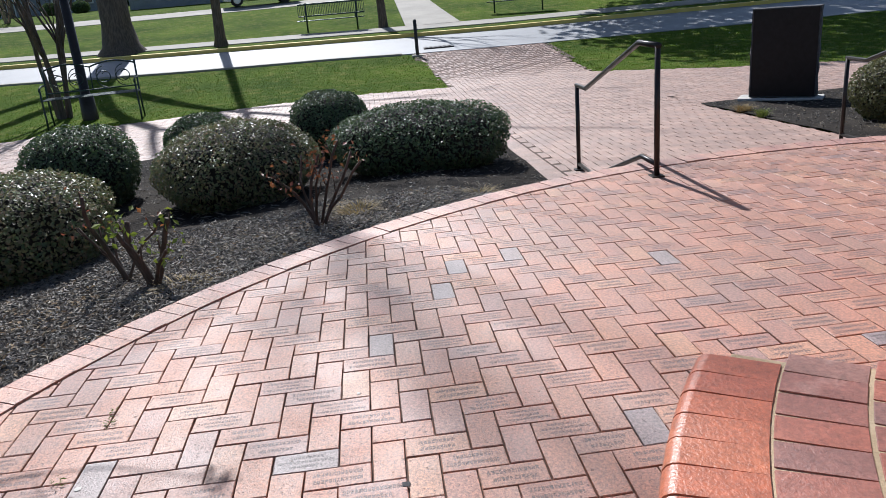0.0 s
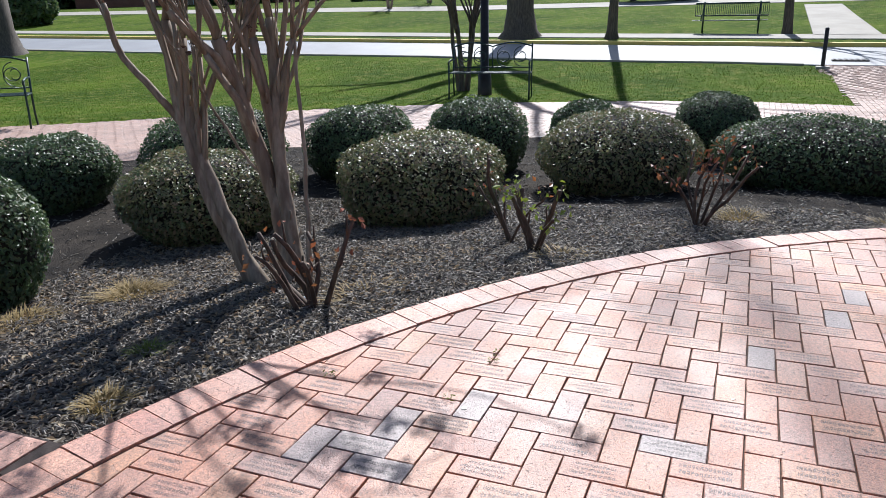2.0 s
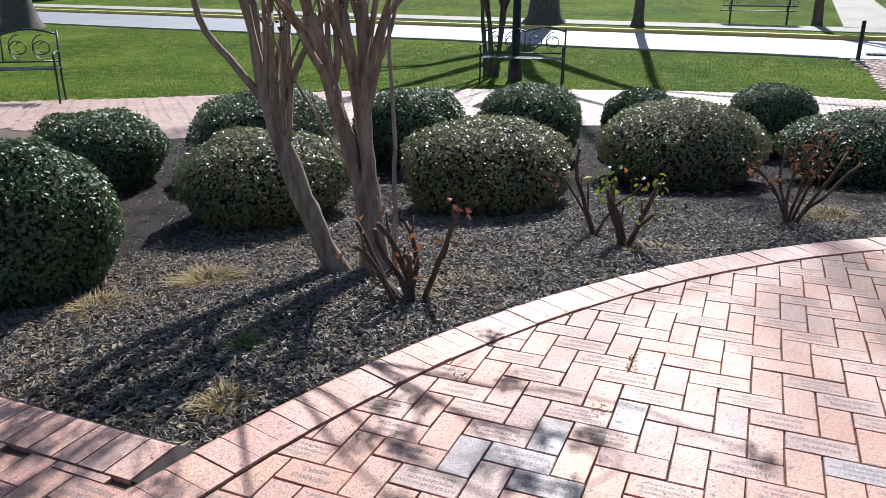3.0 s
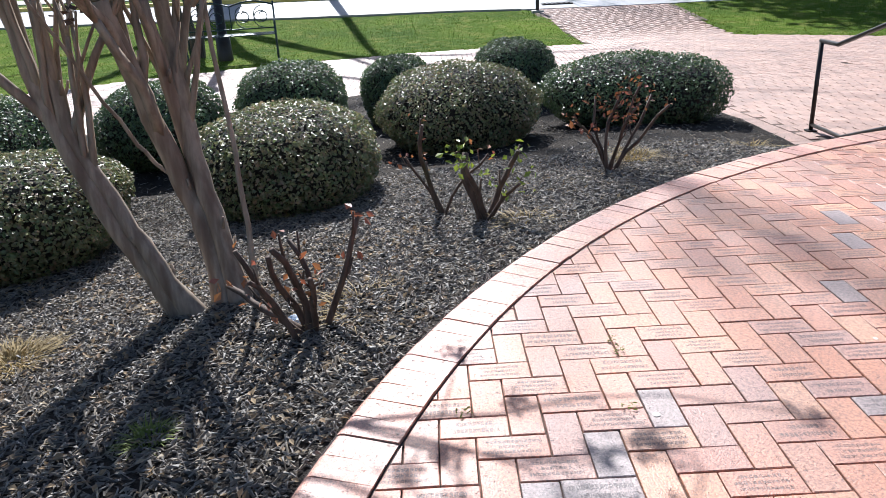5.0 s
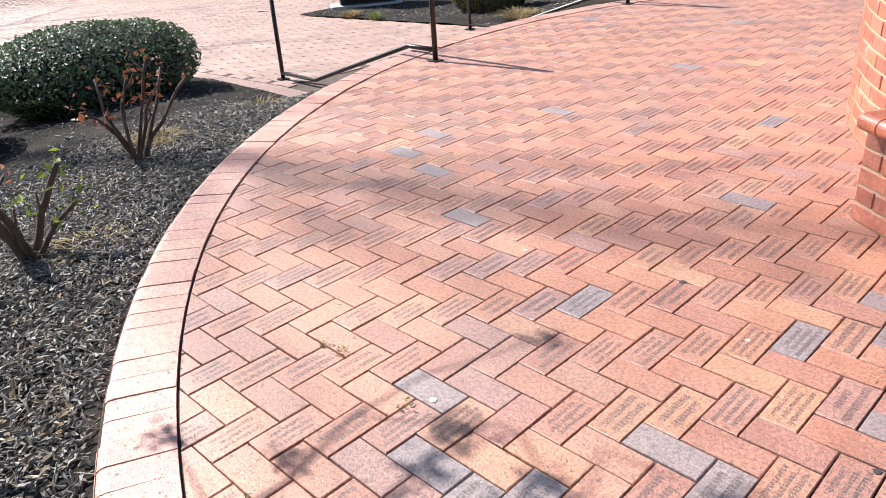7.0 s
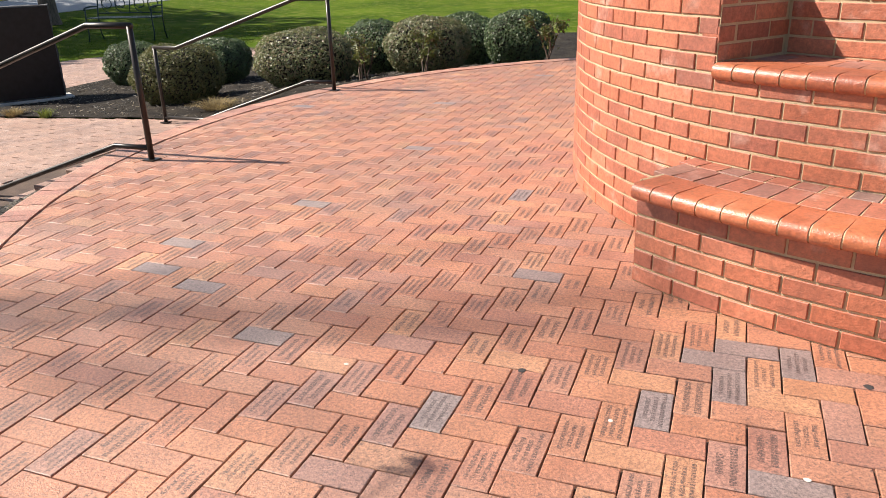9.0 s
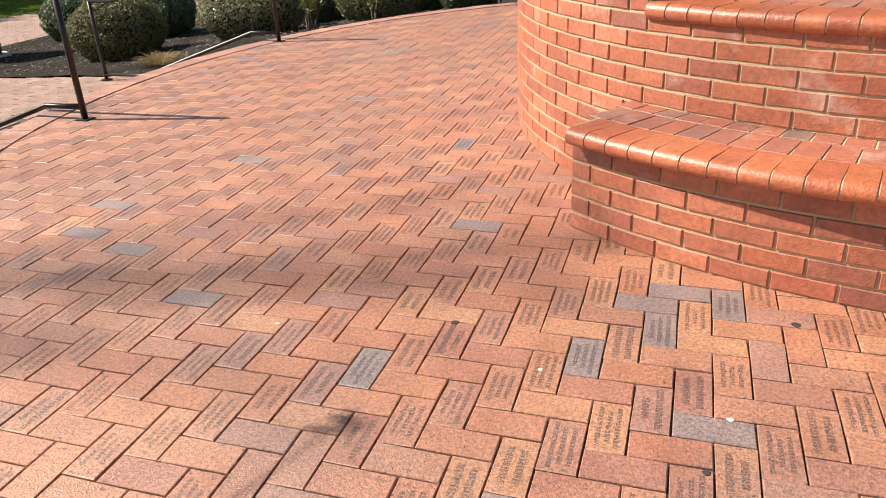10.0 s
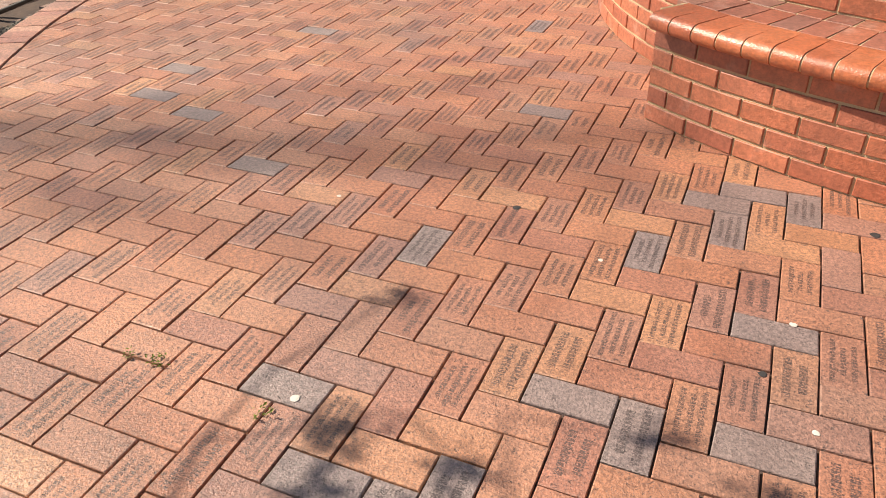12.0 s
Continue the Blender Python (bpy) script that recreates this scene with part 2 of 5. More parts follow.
# ---- geometry helpers ----
def mesh_of(name, verts, faces, mats, index=None, uvs=None, smooth=False):
    me = bpy.data.meshes.new(name)
    me.from_pydata([tuple(p) for p in verts], [], [tuple(f) for f in faces])
    for m in (mats if isinstance(mats, (list, tuple)) else [mats]):
        me.materials.append(m)
    if index is not None:
        me.polygons.foreach_set("material_index", np.array(index, dtype=np.int32))
    if uvs is not None:
        me.uv_layers.new(name="UVMap").data.foreach_set("uv", np.array(uvs, dtype=np.float32).ravel())
    if smooth:
        me.polygons.foreach_set("use_smooth", np.ones(len(me.polygons), dtype=bool))
    me.update()
    return me


def part(name, data, material=None, parent=None, label="", m=None):
    """A mesh (or a bmesh, which is turned into one) as an object under parent."""
    if isinstance(data, bmesh.types.BMesh):
        me = bpy.data.meshes.new(name)
        data.to_mesh(me)
        data.free()
        me.materials.append(material)
        data = me
    ob = new(name, data)
    if parent is not None:
        ob.parent = parent
    if m is not None:
        ob.matrix_basis = m
    return tagged(ob, label)


def thing(name, label, category, m=None, group="", kind=""):
    ob = new(name)
    ob.empty_display_size = 0.1
    if m is not None:
        ob.matrix_basis = m
    return tagged(ob, label, category, group, kind)


def box(bm, x0, x1, y0, y1, z0, z1, bevel=0.0):
    r = bmesh.ops.create_cube(bm, size=1.0, matrix=Matrix.LocRotScale(((x0 + x1) / 2, (y0 + y1) / 2, (z0 + z1) / 2), None, (x1 - x0, y1 - y0, z1 - z0)))
    if bevel:
        edges = list({e for v in r["verts"] for e in v.link_edges})
        bmesh.ops.bevel(bm, geom=edges, offset=bevel, segments=2, affect="EDGES", profile=0.6)


def box_bm(*a, bevel=0.0):
    bm = bmesh.new()
    box(bm, *a, bevel=bevel)
    return bm


def tube(V, F, pts, radii, sides=7, cap=True):
    """A tapered round limb along pts, added to the lists V and F."""
    pts = [Vector(p) for p in pts]
    base = len(V)
    side = None
    for i, p in enumerate(pts):
        d = (pts[min(i + 1, len(pts) - 1)] - pts[max(i - 1, 0)]).normalized()
        if side is None:
            side = d.orthogonal().normalized()
        side = (side - d * side.dot(d)).normalized()
        other = d.cross(side)
        for k in range(sides):
            a = 2 * math.pi * k / sides
            V.append(p + (side * math.cos(a) + other * math.sin(a)) * radii[i])
    for i in range(len(pts) - 1):
        for k in range(sides):
            a, b = base + i * sides + k, base + i * sides + (k + 1) % sides
            F.append((a, b, b + sides, a + sides))
    if cap:
        F.append(tuple(range(base + sides - 1, base - 1, -1)))
        F.append(tuple(range(base + (len(pts) - 1) * sides, base + len(pts) * sides)))


def bar(name, pts, radius, material, parent, label="", sides=8):
    V, F = [], []
    tube(V, F, pts, [radius] * len(pts), sides)
    return part(name, mesh_of(name, V, F, material, smooth=sides > 6), None, parent, label)


def leaves(rng, centres, normals, size, spread=0.9, aspect=0.5):
    """Folded leaf blades (two quads each) at the centres, facing roughly along the normals."""
    n = len(centres)
    nor = normals + rng.normal(0, spread * 0.5, (n, 3))
    nor /= np.linalg.norm(nor, axis=1)[:, None]
    along = np.cross(nor, rng.normal(0, 1, (n, 3)))
    along /= np.linalg.norm(along, axis=1)[:, None] + 1e-9
    across = np.cross(nor, along)
    s = (size * rng.uniform(0.65, 1.3, n))[:, None]
    tip, root = centres + along * s * 0.5, centres - along * s * 0.5
    lift = nor * s * 0.12
    left, right = centres + across * s * aspect * 0.5 + lift, centres - across * s * aspect * 0.5 + lift
    V = np.stack([root, right, tip, left], 1).reshape(-1, 3)
    i = np.arange(n)[:, None] * 4
    F = np.concatenate([i + np.array([[0, 1, 2]]), i + np.array([[0, 2, 3]])], 0)
    return V, F


def clamp(x, a, b):
    return max(a, min(b, x))


# ---- the plan ----
CX, CY = 1.94, 3.56            # centre of the round plaza
CELL = 0.104                   # half a paver with its joint
R_IN, R_OUT = 5.245, 5.46      # the border course of the plaza
WX, WY = 2.076, 3.355          # centre of the round wall, a little off the plaza's
R_SEAT, R_WALL, R_BACK = 2.628, 2.21, 1.77
SEAT_Z, STEP_Z = 0.44, 0.85
R_PATH = 12.6                  # inner edge of the ring path
WALK_Y0, WALK_Y1 = 2.05, 5.52  # edges of the walk that leaves the steps
EDGE_ANGLES = [149, 164, 172.7, 185.7, 191.8, 206.5, 223.8, 237.4, 250]
EDGE_RADII = [15.9, 15.9, 16.9, 16.6, 17.1, 17.5, 17.9, 18.4, 18.8]


def polar(x, y):
    return math.hypot(x - CX, y - CY), math.degrees(math.atan2(y - CY, x - CX)) % 360


def at_angle(r, deg, z=0.0):
    return Vector((CX + r * math.cos(radians(deg)), CY + r * math.sin(radians(deg)), z))


def wall_at(r, deg, z=0.0):
    return Vector((WX + r * math.cos(radians(deg)), WY + r * math.sin(radians(deg)), z))


def ground_z(x, y):
    d = -x
    if d < 5:
        return -0.45
    if d < 9:
        return -0.45 - 0.15 * (d - 5) / 4
    if d < 15:
        return -0.60
    if d < 17:
        return -0.60 + 0.02 * (d - 15) ** 2
    if d < 46:
        return -0.52 + 0.08 * (d - 17)
    return 1.8 + 0.03 * min(d - 46, 150)


def path_outer(deg):
    return float(np.interp(deg, EDGE_ANGLES, EDGE_RADII))


def on_path(x, y):
    r, a = polar(x, y)
    if WALK_Y0 < y < WALK_Y1 and x < -3.6 and x > -9.5:
        return True
    if 140 < a < 171 and 11.3 < r < path_outer(a):
        return True
    if 140 < a < 250 and R_PATH < r < path_outer(a):
        return True
    return -20.9 < x < -9.0 and 2.23 + (x + 15) * 0.055 < y < 5.55 - (x + 15) * 0.02 and r > R_PATH - 2


def bed_z(x, y):
    r, a = polar(x, y)
    low = ground_z(x, y) + 0.02
    z = max(-0.04 - 0.13 * (r - R_OUT), low)
    k = clamp(min(abs(y - WALK_Y0), abs(y - WALK_Y1)) / 1.1, 0, 1) if x < -2.5 else 1.0
    z = z * k + max(-0.05 - 0.5 * (r - R_OUT), low) * (1 - k)
    return z + 0.02 * noise.noise(Vector((x * 1.7, y * 1.7, 0.3)))


# ---- ground, road, paths ----
def sheet(xs, ys, fz):
    V = [(x, y, fz(x, y)) for y in ys for x in xs]
    w = len(xs)
    F = [(j * w + i, j * w + i + 1, (j + 1) * w + i + 1, (j + 1) * w + i) for j in range(len(ys) - 1) for i in range(w - 1)]
    return V, F


def ground_sheet_z(x, y):
    r, a = polar(x, y)
    return -0.75 if r < R_PATH - 0.4 and x > -9.6 else ground_z(x, y) - (0.05 if on_path(x, y) else 0.0)


xs = [-3000, -1200, -600, -300, -200, -150, -120, -100] + list(np.arange(-90, -22, 2.0)) + list(np.arange(-22, -7, 0.5)) + list(np.arange(-7, 12, 2.0)) + [20, 40, 80, 200, 600, 3000]
ys = [-3000, -1200, -500, -250, -150, -110] + list(np.arange(-90, -20, 3.0)) + list(np.arange(-20, 22, 0.5)) + list(np.arange(22, 80, 4.0)) + [100, 150, 300, 800, 3000]
V, F = sheet([float(x) for x in xs], [float(y) for y in ys], ground_sheet_z)
tagged(part("ground", mesh_of("ground", V, F, M_LAWN, smooth=True)), "green winter lawn with worn patches", "lawn", kind="structure")


def ribbon(name, near, far, lift, material, label, category, thick=0.12):
    """A strip of paving between two edge lines that follows the ground."""
    V, F = [], []
    n = len(near)
    steps = 6
    for k in range(n):
        for s in range(steps + 1):
            t = s / steps
            x, y = near[k][0] * (1 - t) + far[k][0] * t, near[k][1] * (1 - t) + far[k][1] * t
            V.append((x, y, ground_z(x, y) + lift))
    w = steps + 1
    for k in range(n - 1):
        for s in range(steps):
            F.append((k * w + s, k * w + s + 1, (k + 1) * w + s + 1, (k + 1) * w + s))
    b = len(V)
    V += [(x, y, z - thick) for x, y, z in V]
    for k in range(n - 1):
        F.append((k * w, (k + 1) * w, b + (k + 1) * w, b + k * w))
        F.append((k * w + steps, b + k * w + steps, b + (k + 1) * w + steps, (k + 1) * w + steps))
    return tagged(part(name, mesh_of(name, V, F, material)), label, category, kind="structure")


def dense(line, n=8):
    out = []
    for a, b in zip(line, line[1:]):
        out += [(a[0] + (b[0] - a[0]) * k / n, a[1] + (b[1] - a[1]) * k / n) for k in range(n)]
    return out + [line[-1]]


ROAD_NEAR = dense([(-31, -70), (-23.6, -34.7), (-22.5, -22.9), (-21.7, -9.9), (-21.0, -4.8), (-20.8, -0.4), (-20.5, 1.5), (-20.3, 5.3), (-20.3, 14), (-21.2, 30), (-23.7, 60)])
ROAD_FAR = dense([(-36, -72), (-28.2, -42.0), (-26.9, -27.6), (-25.2, -11.3), (-24.7, -5.8), (-24.3, -0.4), (-24.1, 1.5), (-23.9, 5.3), (-24.2, 14), (-25.2, 30), (-27.6, 60)])
WALK_NEAR = [(x - 1.9, y) for x, y in ROAD_FAR]
WALK_FAR = [(x - 3.1, y) for x, y in ROAD_FAR]
ribbon("road", ROAD_NEAR, ROAD_FAR, 0.015, M_ASPHALT, "pale grey asphalt drive in full sun", "road")
ribbon("kerb_far", ROAD_FAR, [(x - 0.16, y) for x, y in ROAD_FAR], 0.13, M_YELLOW, "yellow painted concrete kerb along the drive", "kerb", 0.3)
ribbon("kerb_near", [(x + 0.14, y) for x, y in ROAD_NEAR[:49]], ROAD_NEAR[:49], 0.05, M_CONCRETE, "low concrete kerb beside the lawn", "kerb", 0.2)
ribbon("pavement_far", WALK_NEAR, WALK_FAR, 0.03, M_CONCRETE, "pale concrete pavement beyond the drive", "pavement")
ribbon("pavement_lane", [(-27.0, 2.05), (-33, 2.15), (-39, 2.25)], [(-27.0, 4.1), (-33, 3.95), (-39, 3.85)], 0.04, M_CONCRETE, "concrete footpath leading up the lawn", "pavement")
ribbon("road_upper", [(-43, -90), (-41.5, -40), (-39.5, -16), (-40, -8), (-41, 6), (-42, 30)], [(-46, -90), (-44.5, -40), (-42.5, -16), (-43, -8), (-44.5, 6), (-46, 30)], 0.02, M_CONCRETE, "pale lane beyond the upper lawn", "road")


# planting beds
def bed(name, inside, label):
    V, F, ids = [], [], {}
    rs = list(np.arange(R_OUT - 0.01, R_PATH + 0.3, 0.16))
    an = list(np.arange(100, 262, 0.9))
    for i, r in enumerate(rs):
        for j, a in enumerate(an):
            p = at_angle(r, a)
            x, y = inside(p.x, p.y)
            ids[i, j] = len(V)
            V.append((x, y, bed_z(x, y)))
    for i in range(len(rs) - 1):
        for j in range(len(an) - 1):
            q = [ids[i, j], ids[i + 1, j], ids[i + 1, j + 1], ids[i, j + 1]]
            P = [V[k] for k in q]
            area = abs((P[2][0] - P[0][0]) * (P[3][1] - P[1][1]) - (P[3][0] - P[1][0]) * (P[2][1] - P[0][1]))
            if area > 1e-4:
                F.append(tuple(reversed(q)))
    return tagged(part(name, mesh_of(name, V, F, M_SOIL, smooth=True)), label, "planting bed", kind="structure")


bed("bed_west", lambda x, y: (min(x, 0.69), min(y, WALK_Y0)), "planting bed of dark shredded mulch sloping from the plaza")
bed("bed_east", lambda x, y: (max(x, -9.25), max(y, WALK_Y1)), "mulched planting bed beyond the steps")


def in_bed(x, y):
    r, a = polar(x, y)
    if not (R_OUT + 0.02 < r < R_PATH and 104 < a < 258):
        return False
    return (x < 0.68 and y < WALK_Y0 - 0.02) or (y > WALK_Y1 + 0.02 and x > -9.2)


# ---- steps and handrails ----
steps = thing("stairs", "three red brick steps down from the plaza to the walk", "stairs", kind="structure")
for k in range(3):
    part("step", box_bm(-3.85 - 0.36 * k, -3.0, 2.46, 5.2, -0.62, -0.15 * (k + 1) + 0.0, bevel=0.01), M_PATH, steps)


def handrail(y, y_low, x_top, x_low, group):
    rail = thing("handrail", "black painted steel handrail with a lower rail beside the steps", "handrail", group=group)
    zl = -0.45
    hi, lo = 0.905, zl + 0.845
    bar("post", [(x_top, y, -0.02), (x_top, y, hi)], 0.021, M_STEEL, rail)
    bar("post", [(x_low, y_low, zl - 0.05), (x_low, y_low, lo)], 0.021, M_STEEL, rail)
    bar("top_rail", [(x_top + 0.02, y, hi), (x_top - 0.36, y, hi), (x_low + 0.3, y_low, lo), (x_low - 0.02, y_low, lo)], 0.021, M_STEEL, rail)
    bar("lower_rail", [(x_top, y, 0.085), (x_top - 0.3, y, 0.085), (x_low + 0.55, y_low, zl + 0.06), (x_low, y_low, zl + 0.06)], 0.019, M_STEEL, rail)
    for x, yy, z in ((x_top, y, 0.0), (x_low, y_low, zl)):
        part("foot_plate", box_bm(x - 0.045, x + 0.045, yy - 0.045, yy + 0.045, z - 0.005, z + 0.008, bevel=0.002), M_STEEL, rail)
    return rail


handrail(2.396, 2.46, -2.95, -5.225, "handrails of the steps")
handrail(5.25, 5.30, -3.03, -5.29, "handrails of the steps")


# ---- black granite monument ----
def monument():
    m = thing("monument", "polished black granite slab with rough-hewn edges on a pale stone base", "monument")
    a, b = Vector((-8.95, 6.15)), Vector((-8.42, 6.9))
    d = (b - a).normalized()
    w, h, t = (b - a).length, 1.33, 0.26
    turn = math.degrees(math.atan2(d.y, d.x))
    m.matrix_basis = pose(a.x, a.y, -0.57, 0, 0, turn)
    bm = bmesh.new()
    box(bm, 0, w, 0.0, t, 0.05, h)
    bmesh.ops.subdivide_edges(bm, edges=bm.edges[:], cuts=9, use_grid_fill=True)
    for v in bm.verts:
        rough = 0.028 * noise.noise(v.co * 9) + 0.012 * noise.noise(v.co * 25)
        if v.co.x < 0.001 or v.co.x > w - 0.001:
            v.co.x += rough
        if v.co.z > h - 0.001:
            v.co.z += rough * 0.35
    part("slab_core", bm, M_ROUGH, m, "rough-hewn granite edge")
    part("face", box_bm(0.02, w - 0.02, -0.006, 0.004, 0.06, h - 0.015, bevel=0.003), M_GRANITE, m, "polished black granite face")
    part("base", box_bm(-0.16, w + 0.1, -0.06, t + 0.1, -0.12, 0.035, bevel=0.012), M_STONE, m, "pale stone base")
    return m


monument()


# ---- shrubs ----
def shrub(x, y, width, height, material, label, seed, depth=None, flat=0.62):
    """A clipped evergreen: leaf shell over a solid core in the dark brown of shaded twigs."""
    rng = np.random.default_rng(seed)
    ob = thing("shrub", label, "shrub", pose(x, y, bed_z(x, y), 0, 0, 0), "clipped shrubs in the beds")
    depth = depth or width * 0.92
    n = int(9500 + 6000 * width)
    u = rng.uniform(-1, 1, n)
    phi = rng.uniform(0, 2 * math.pi, n)
    # superellipsoid shell, fuller at the shoulders than a ball
    p = 2.45
    cz, sz = np.sign(u) * np.abs(u) ** 0.9, np.sqrt(1 - np.minimum(1, np.abs(u)) ** 2)
    dirs = np.stack([sz * np.cos(phi), sz * np.sin(phi), cz], 1)
    norm = (np.abs(dirs) ** p).sum(1) ** (1 / p)
    dirs /= norm[:, None]
    lump = np.array([noise.noise(Vector((d[0] * 1.6 + seed, d[1] * 1.6, d[2] * 1.6))) + 0.5 * noise.noise(Vector((d[0] * 4 + seed, d[1] * 4, d[2] * 4))) for d in dirs])
    k = (1 + 0.10 * lump) * (1 - np.abs(rng.normal(0, 0.06, n)) + 0.03 * rng.random(n))
    semi = np.array([width / 2, depth / 2, height * 0.6])
    c = dirs * k[:, None] * semi
    c[:, 2] += height * 0.4
    taper = np.clip(c[:, 2] / (height * 0.4), 0.0, 1.0)
    c[:, :2] *= (0.80 + 0.20 * taper)[:, None]
    keep = c[:, 2] > -0.02
    c, d = c[keep], dirs[keep]
    nor = d / semi
    nor /= np.linalg.norm(nor, axis=1)[:, None]
    LV, LF = leaves(rng, c, nor + np.array([0, 0, 0.25]), 0.034, 1.1, 0.62)
    part("foliage", mesh_of("foliage", LV, LF, material), None, ob)
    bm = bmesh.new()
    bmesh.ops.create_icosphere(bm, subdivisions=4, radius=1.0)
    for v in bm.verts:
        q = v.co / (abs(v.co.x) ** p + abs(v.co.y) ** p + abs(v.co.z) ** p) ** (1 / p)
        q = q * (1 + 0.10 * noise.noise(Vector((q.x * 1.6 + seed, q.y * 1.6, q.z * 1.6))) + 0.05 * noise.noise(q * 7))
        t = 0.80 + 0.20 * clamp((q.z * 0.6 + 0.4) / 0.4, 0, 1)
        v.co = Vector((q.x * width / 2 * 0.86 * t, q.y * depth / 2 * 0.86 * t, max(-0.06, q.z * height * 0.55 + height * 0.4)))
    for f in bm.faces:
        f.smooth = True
    part("inner_core", bm, M_CORE, ob, "solid core, near-black for the shade among the twigs")
    V, F = [], []
    for i in range(7):
        a = rng.uniform(0, 6.28)
        tube(V, F, [(0.05 * math.cos(a), 0.05 * math.sin(a), -0.06), (0.2 * width * math.cos(a), 0.2 * width * math.sin(a), height * 0.35)], [0.012, 0.008], 5)
    part("stem", mesh_of("stem", V, F, M_CANE), None, ob)
    return ob


GREEN, BRONZE = "clipped evergreen shrub with small glossy dark green leaves", "clipped evergreen shrub with bronze-tinged small leaves"
shrub(-0.66, -4.04, 0.9, 0.88, M_LEAF, GREEN, 1)
shrub(-3.03, -5.98, 1.16, 0.7, M_LEAF, GREEN, 2)
shrub(-2.75, -3.90, 1.42, 0.68, M_LEAF_BRONZE, BRONZE, 3)
shrub(-4.23, -4.95, 1.65, 0.82, M_LEAF, "wide low clipped evergreen shrub beside the ring path", 4, 1.2)
shrub(-5.29, -3.79, 1.28, 0.77, M_LEAF, GREEN, 5)
shrub(-3.57, -2.30, 1.5, 0.72, M_LEAF_BRONZE, BRONZE, 6)
shrub(-6.02, -2.66, 1.24, 0.84, M_LEAF, GREEN, 7)
shrub(-5.44, -0.94, 1.66, 0.775, M_LEAF_BRONZE, BRONZE, 8)
shrub(-6.92, -1.58, 0.92, 0.77, M_LEAF, GREEN, 9)
shrub(-7.90, -0.11, 1.14, 0.83, M_LEAF, GREEN, 10)
shrub(-6.00, 0.95, 1.47, 0.69, M_LEAF, "long clipped evergreen shrub beside the walk", 11, 1.95)
shrub(-6.03, 6.53, 1.15, 0.72, M_LEAF_LIGHT, "clipped shrub with sunlit olive green leaves beside the handrail", 12)
shrub(-8.33, 8.30, 0.95, 0.64, M_LEAF, GREEN, 13)
shrub(-6.73, 8.37, 1.0, 0.66, M_LEAF, GREEN, 14)
shrub(-4.62, 7.44, 1.36, 0.72, M_LEAF_BRONZE, BRONZE, 15)
shrub(-4.26, 8.90, 1.0, 0.78, M_LEAF, GREEN, 16)
shrub(-3.14, 8.15, 1.14, 0.72, M_LEAF_BRONZE, BRONZE, 17)
shrub(-2.08, 9.05, 0.95, 0.72, M_LEAF, GREEN, 18)
shrub(-3.18, 9.90, 1.1, 0.8, M_LEAF, GREEN, 19)


# ---- trees ----
def limb(V, F, rng, start, direction, length, radius, depth, spread, sides=6, up=0.25, tips=None, kids=(2, 3)):
    """A wandering limb with forks; tips collects the ends of the twigs."""
    pts, rad = [Vector(start)], [radius]
    d = Vector(direction).normalized()
    n = 5 if depth > 1 else 4
    for i in range(n):
        d = (d + Vector(rng.normal(0, 0.10, 3)) + Vector((0, 0, up * 0.12))).normalized()
        pts.append(pts[-1] + d * length / n)
        rad.append(radius * (1 - 0.42 * (i + 1) / n))
    tube(V, F, pts, rad, max(4, sides if depth > 1 else 4))
    if depth == 0:
        if tips is not None:
            tips.append(pts[-1])
        return
    for k in range(int(rng.integers(kids[0], kids[1] + 1))):
        out = (d + Vector(rng.normal(0, spread, 3)) + Vector((0, 0, up))).normalized()
        base = pts[-1] if k < 2 else pts[int(rng.integers(2, n))]
        limb(V, F, rng, base, out, length * rng.uniform(0.62, 0.85), rad[-1] * rng.uniform(0.6, 0.85), depth - 1, spread, sides, up, tips, kids)


def bare_tree(x, y, height, radius, seed, label, group="", flare=1.5, depth=5):
    rng = np.random.default_rng(seed)
    ob = thing("tree", label, "tree", pose(x, y, ground_z(x, y)), group)
    V, F = [], []
    h = height * 0.33
    lean = rng.normal(0, 0.03, 2)
    pts = [(0, 0, -0.3), (0, 0, 0.0), (0, 0, 0.25), (lean[0], lean[1], 1.0), (lean[0] * 2, lean[1] * 2, h)]
    tube(V, F, pts, [radius * flare * 1.15, radius * flare, radius * (1 + (flare - 1) * 0.4), radius, radius * 0.82], 14)
    part("trunk", mesh_of("trunk", V, F, M_OAK, smooth=True), None, ob)
    V, F = [], []
    for k in range(4):
        a = rng.uniform(0, 6.28)
        limb(V, F, rng, (lean[0] * 2, lean[1] * 2, h * rng.uniform(0.8, 0.99)), (math.cos(a), math.sin(a), 1.1), height * 0.24, radius * 0.5, depth - 1, 0.38, 7, 0.2)
    part("crown", mesh_of("crown", V, F, M_OAK), None, ob, "leafless limbs and twigs")
    return ob


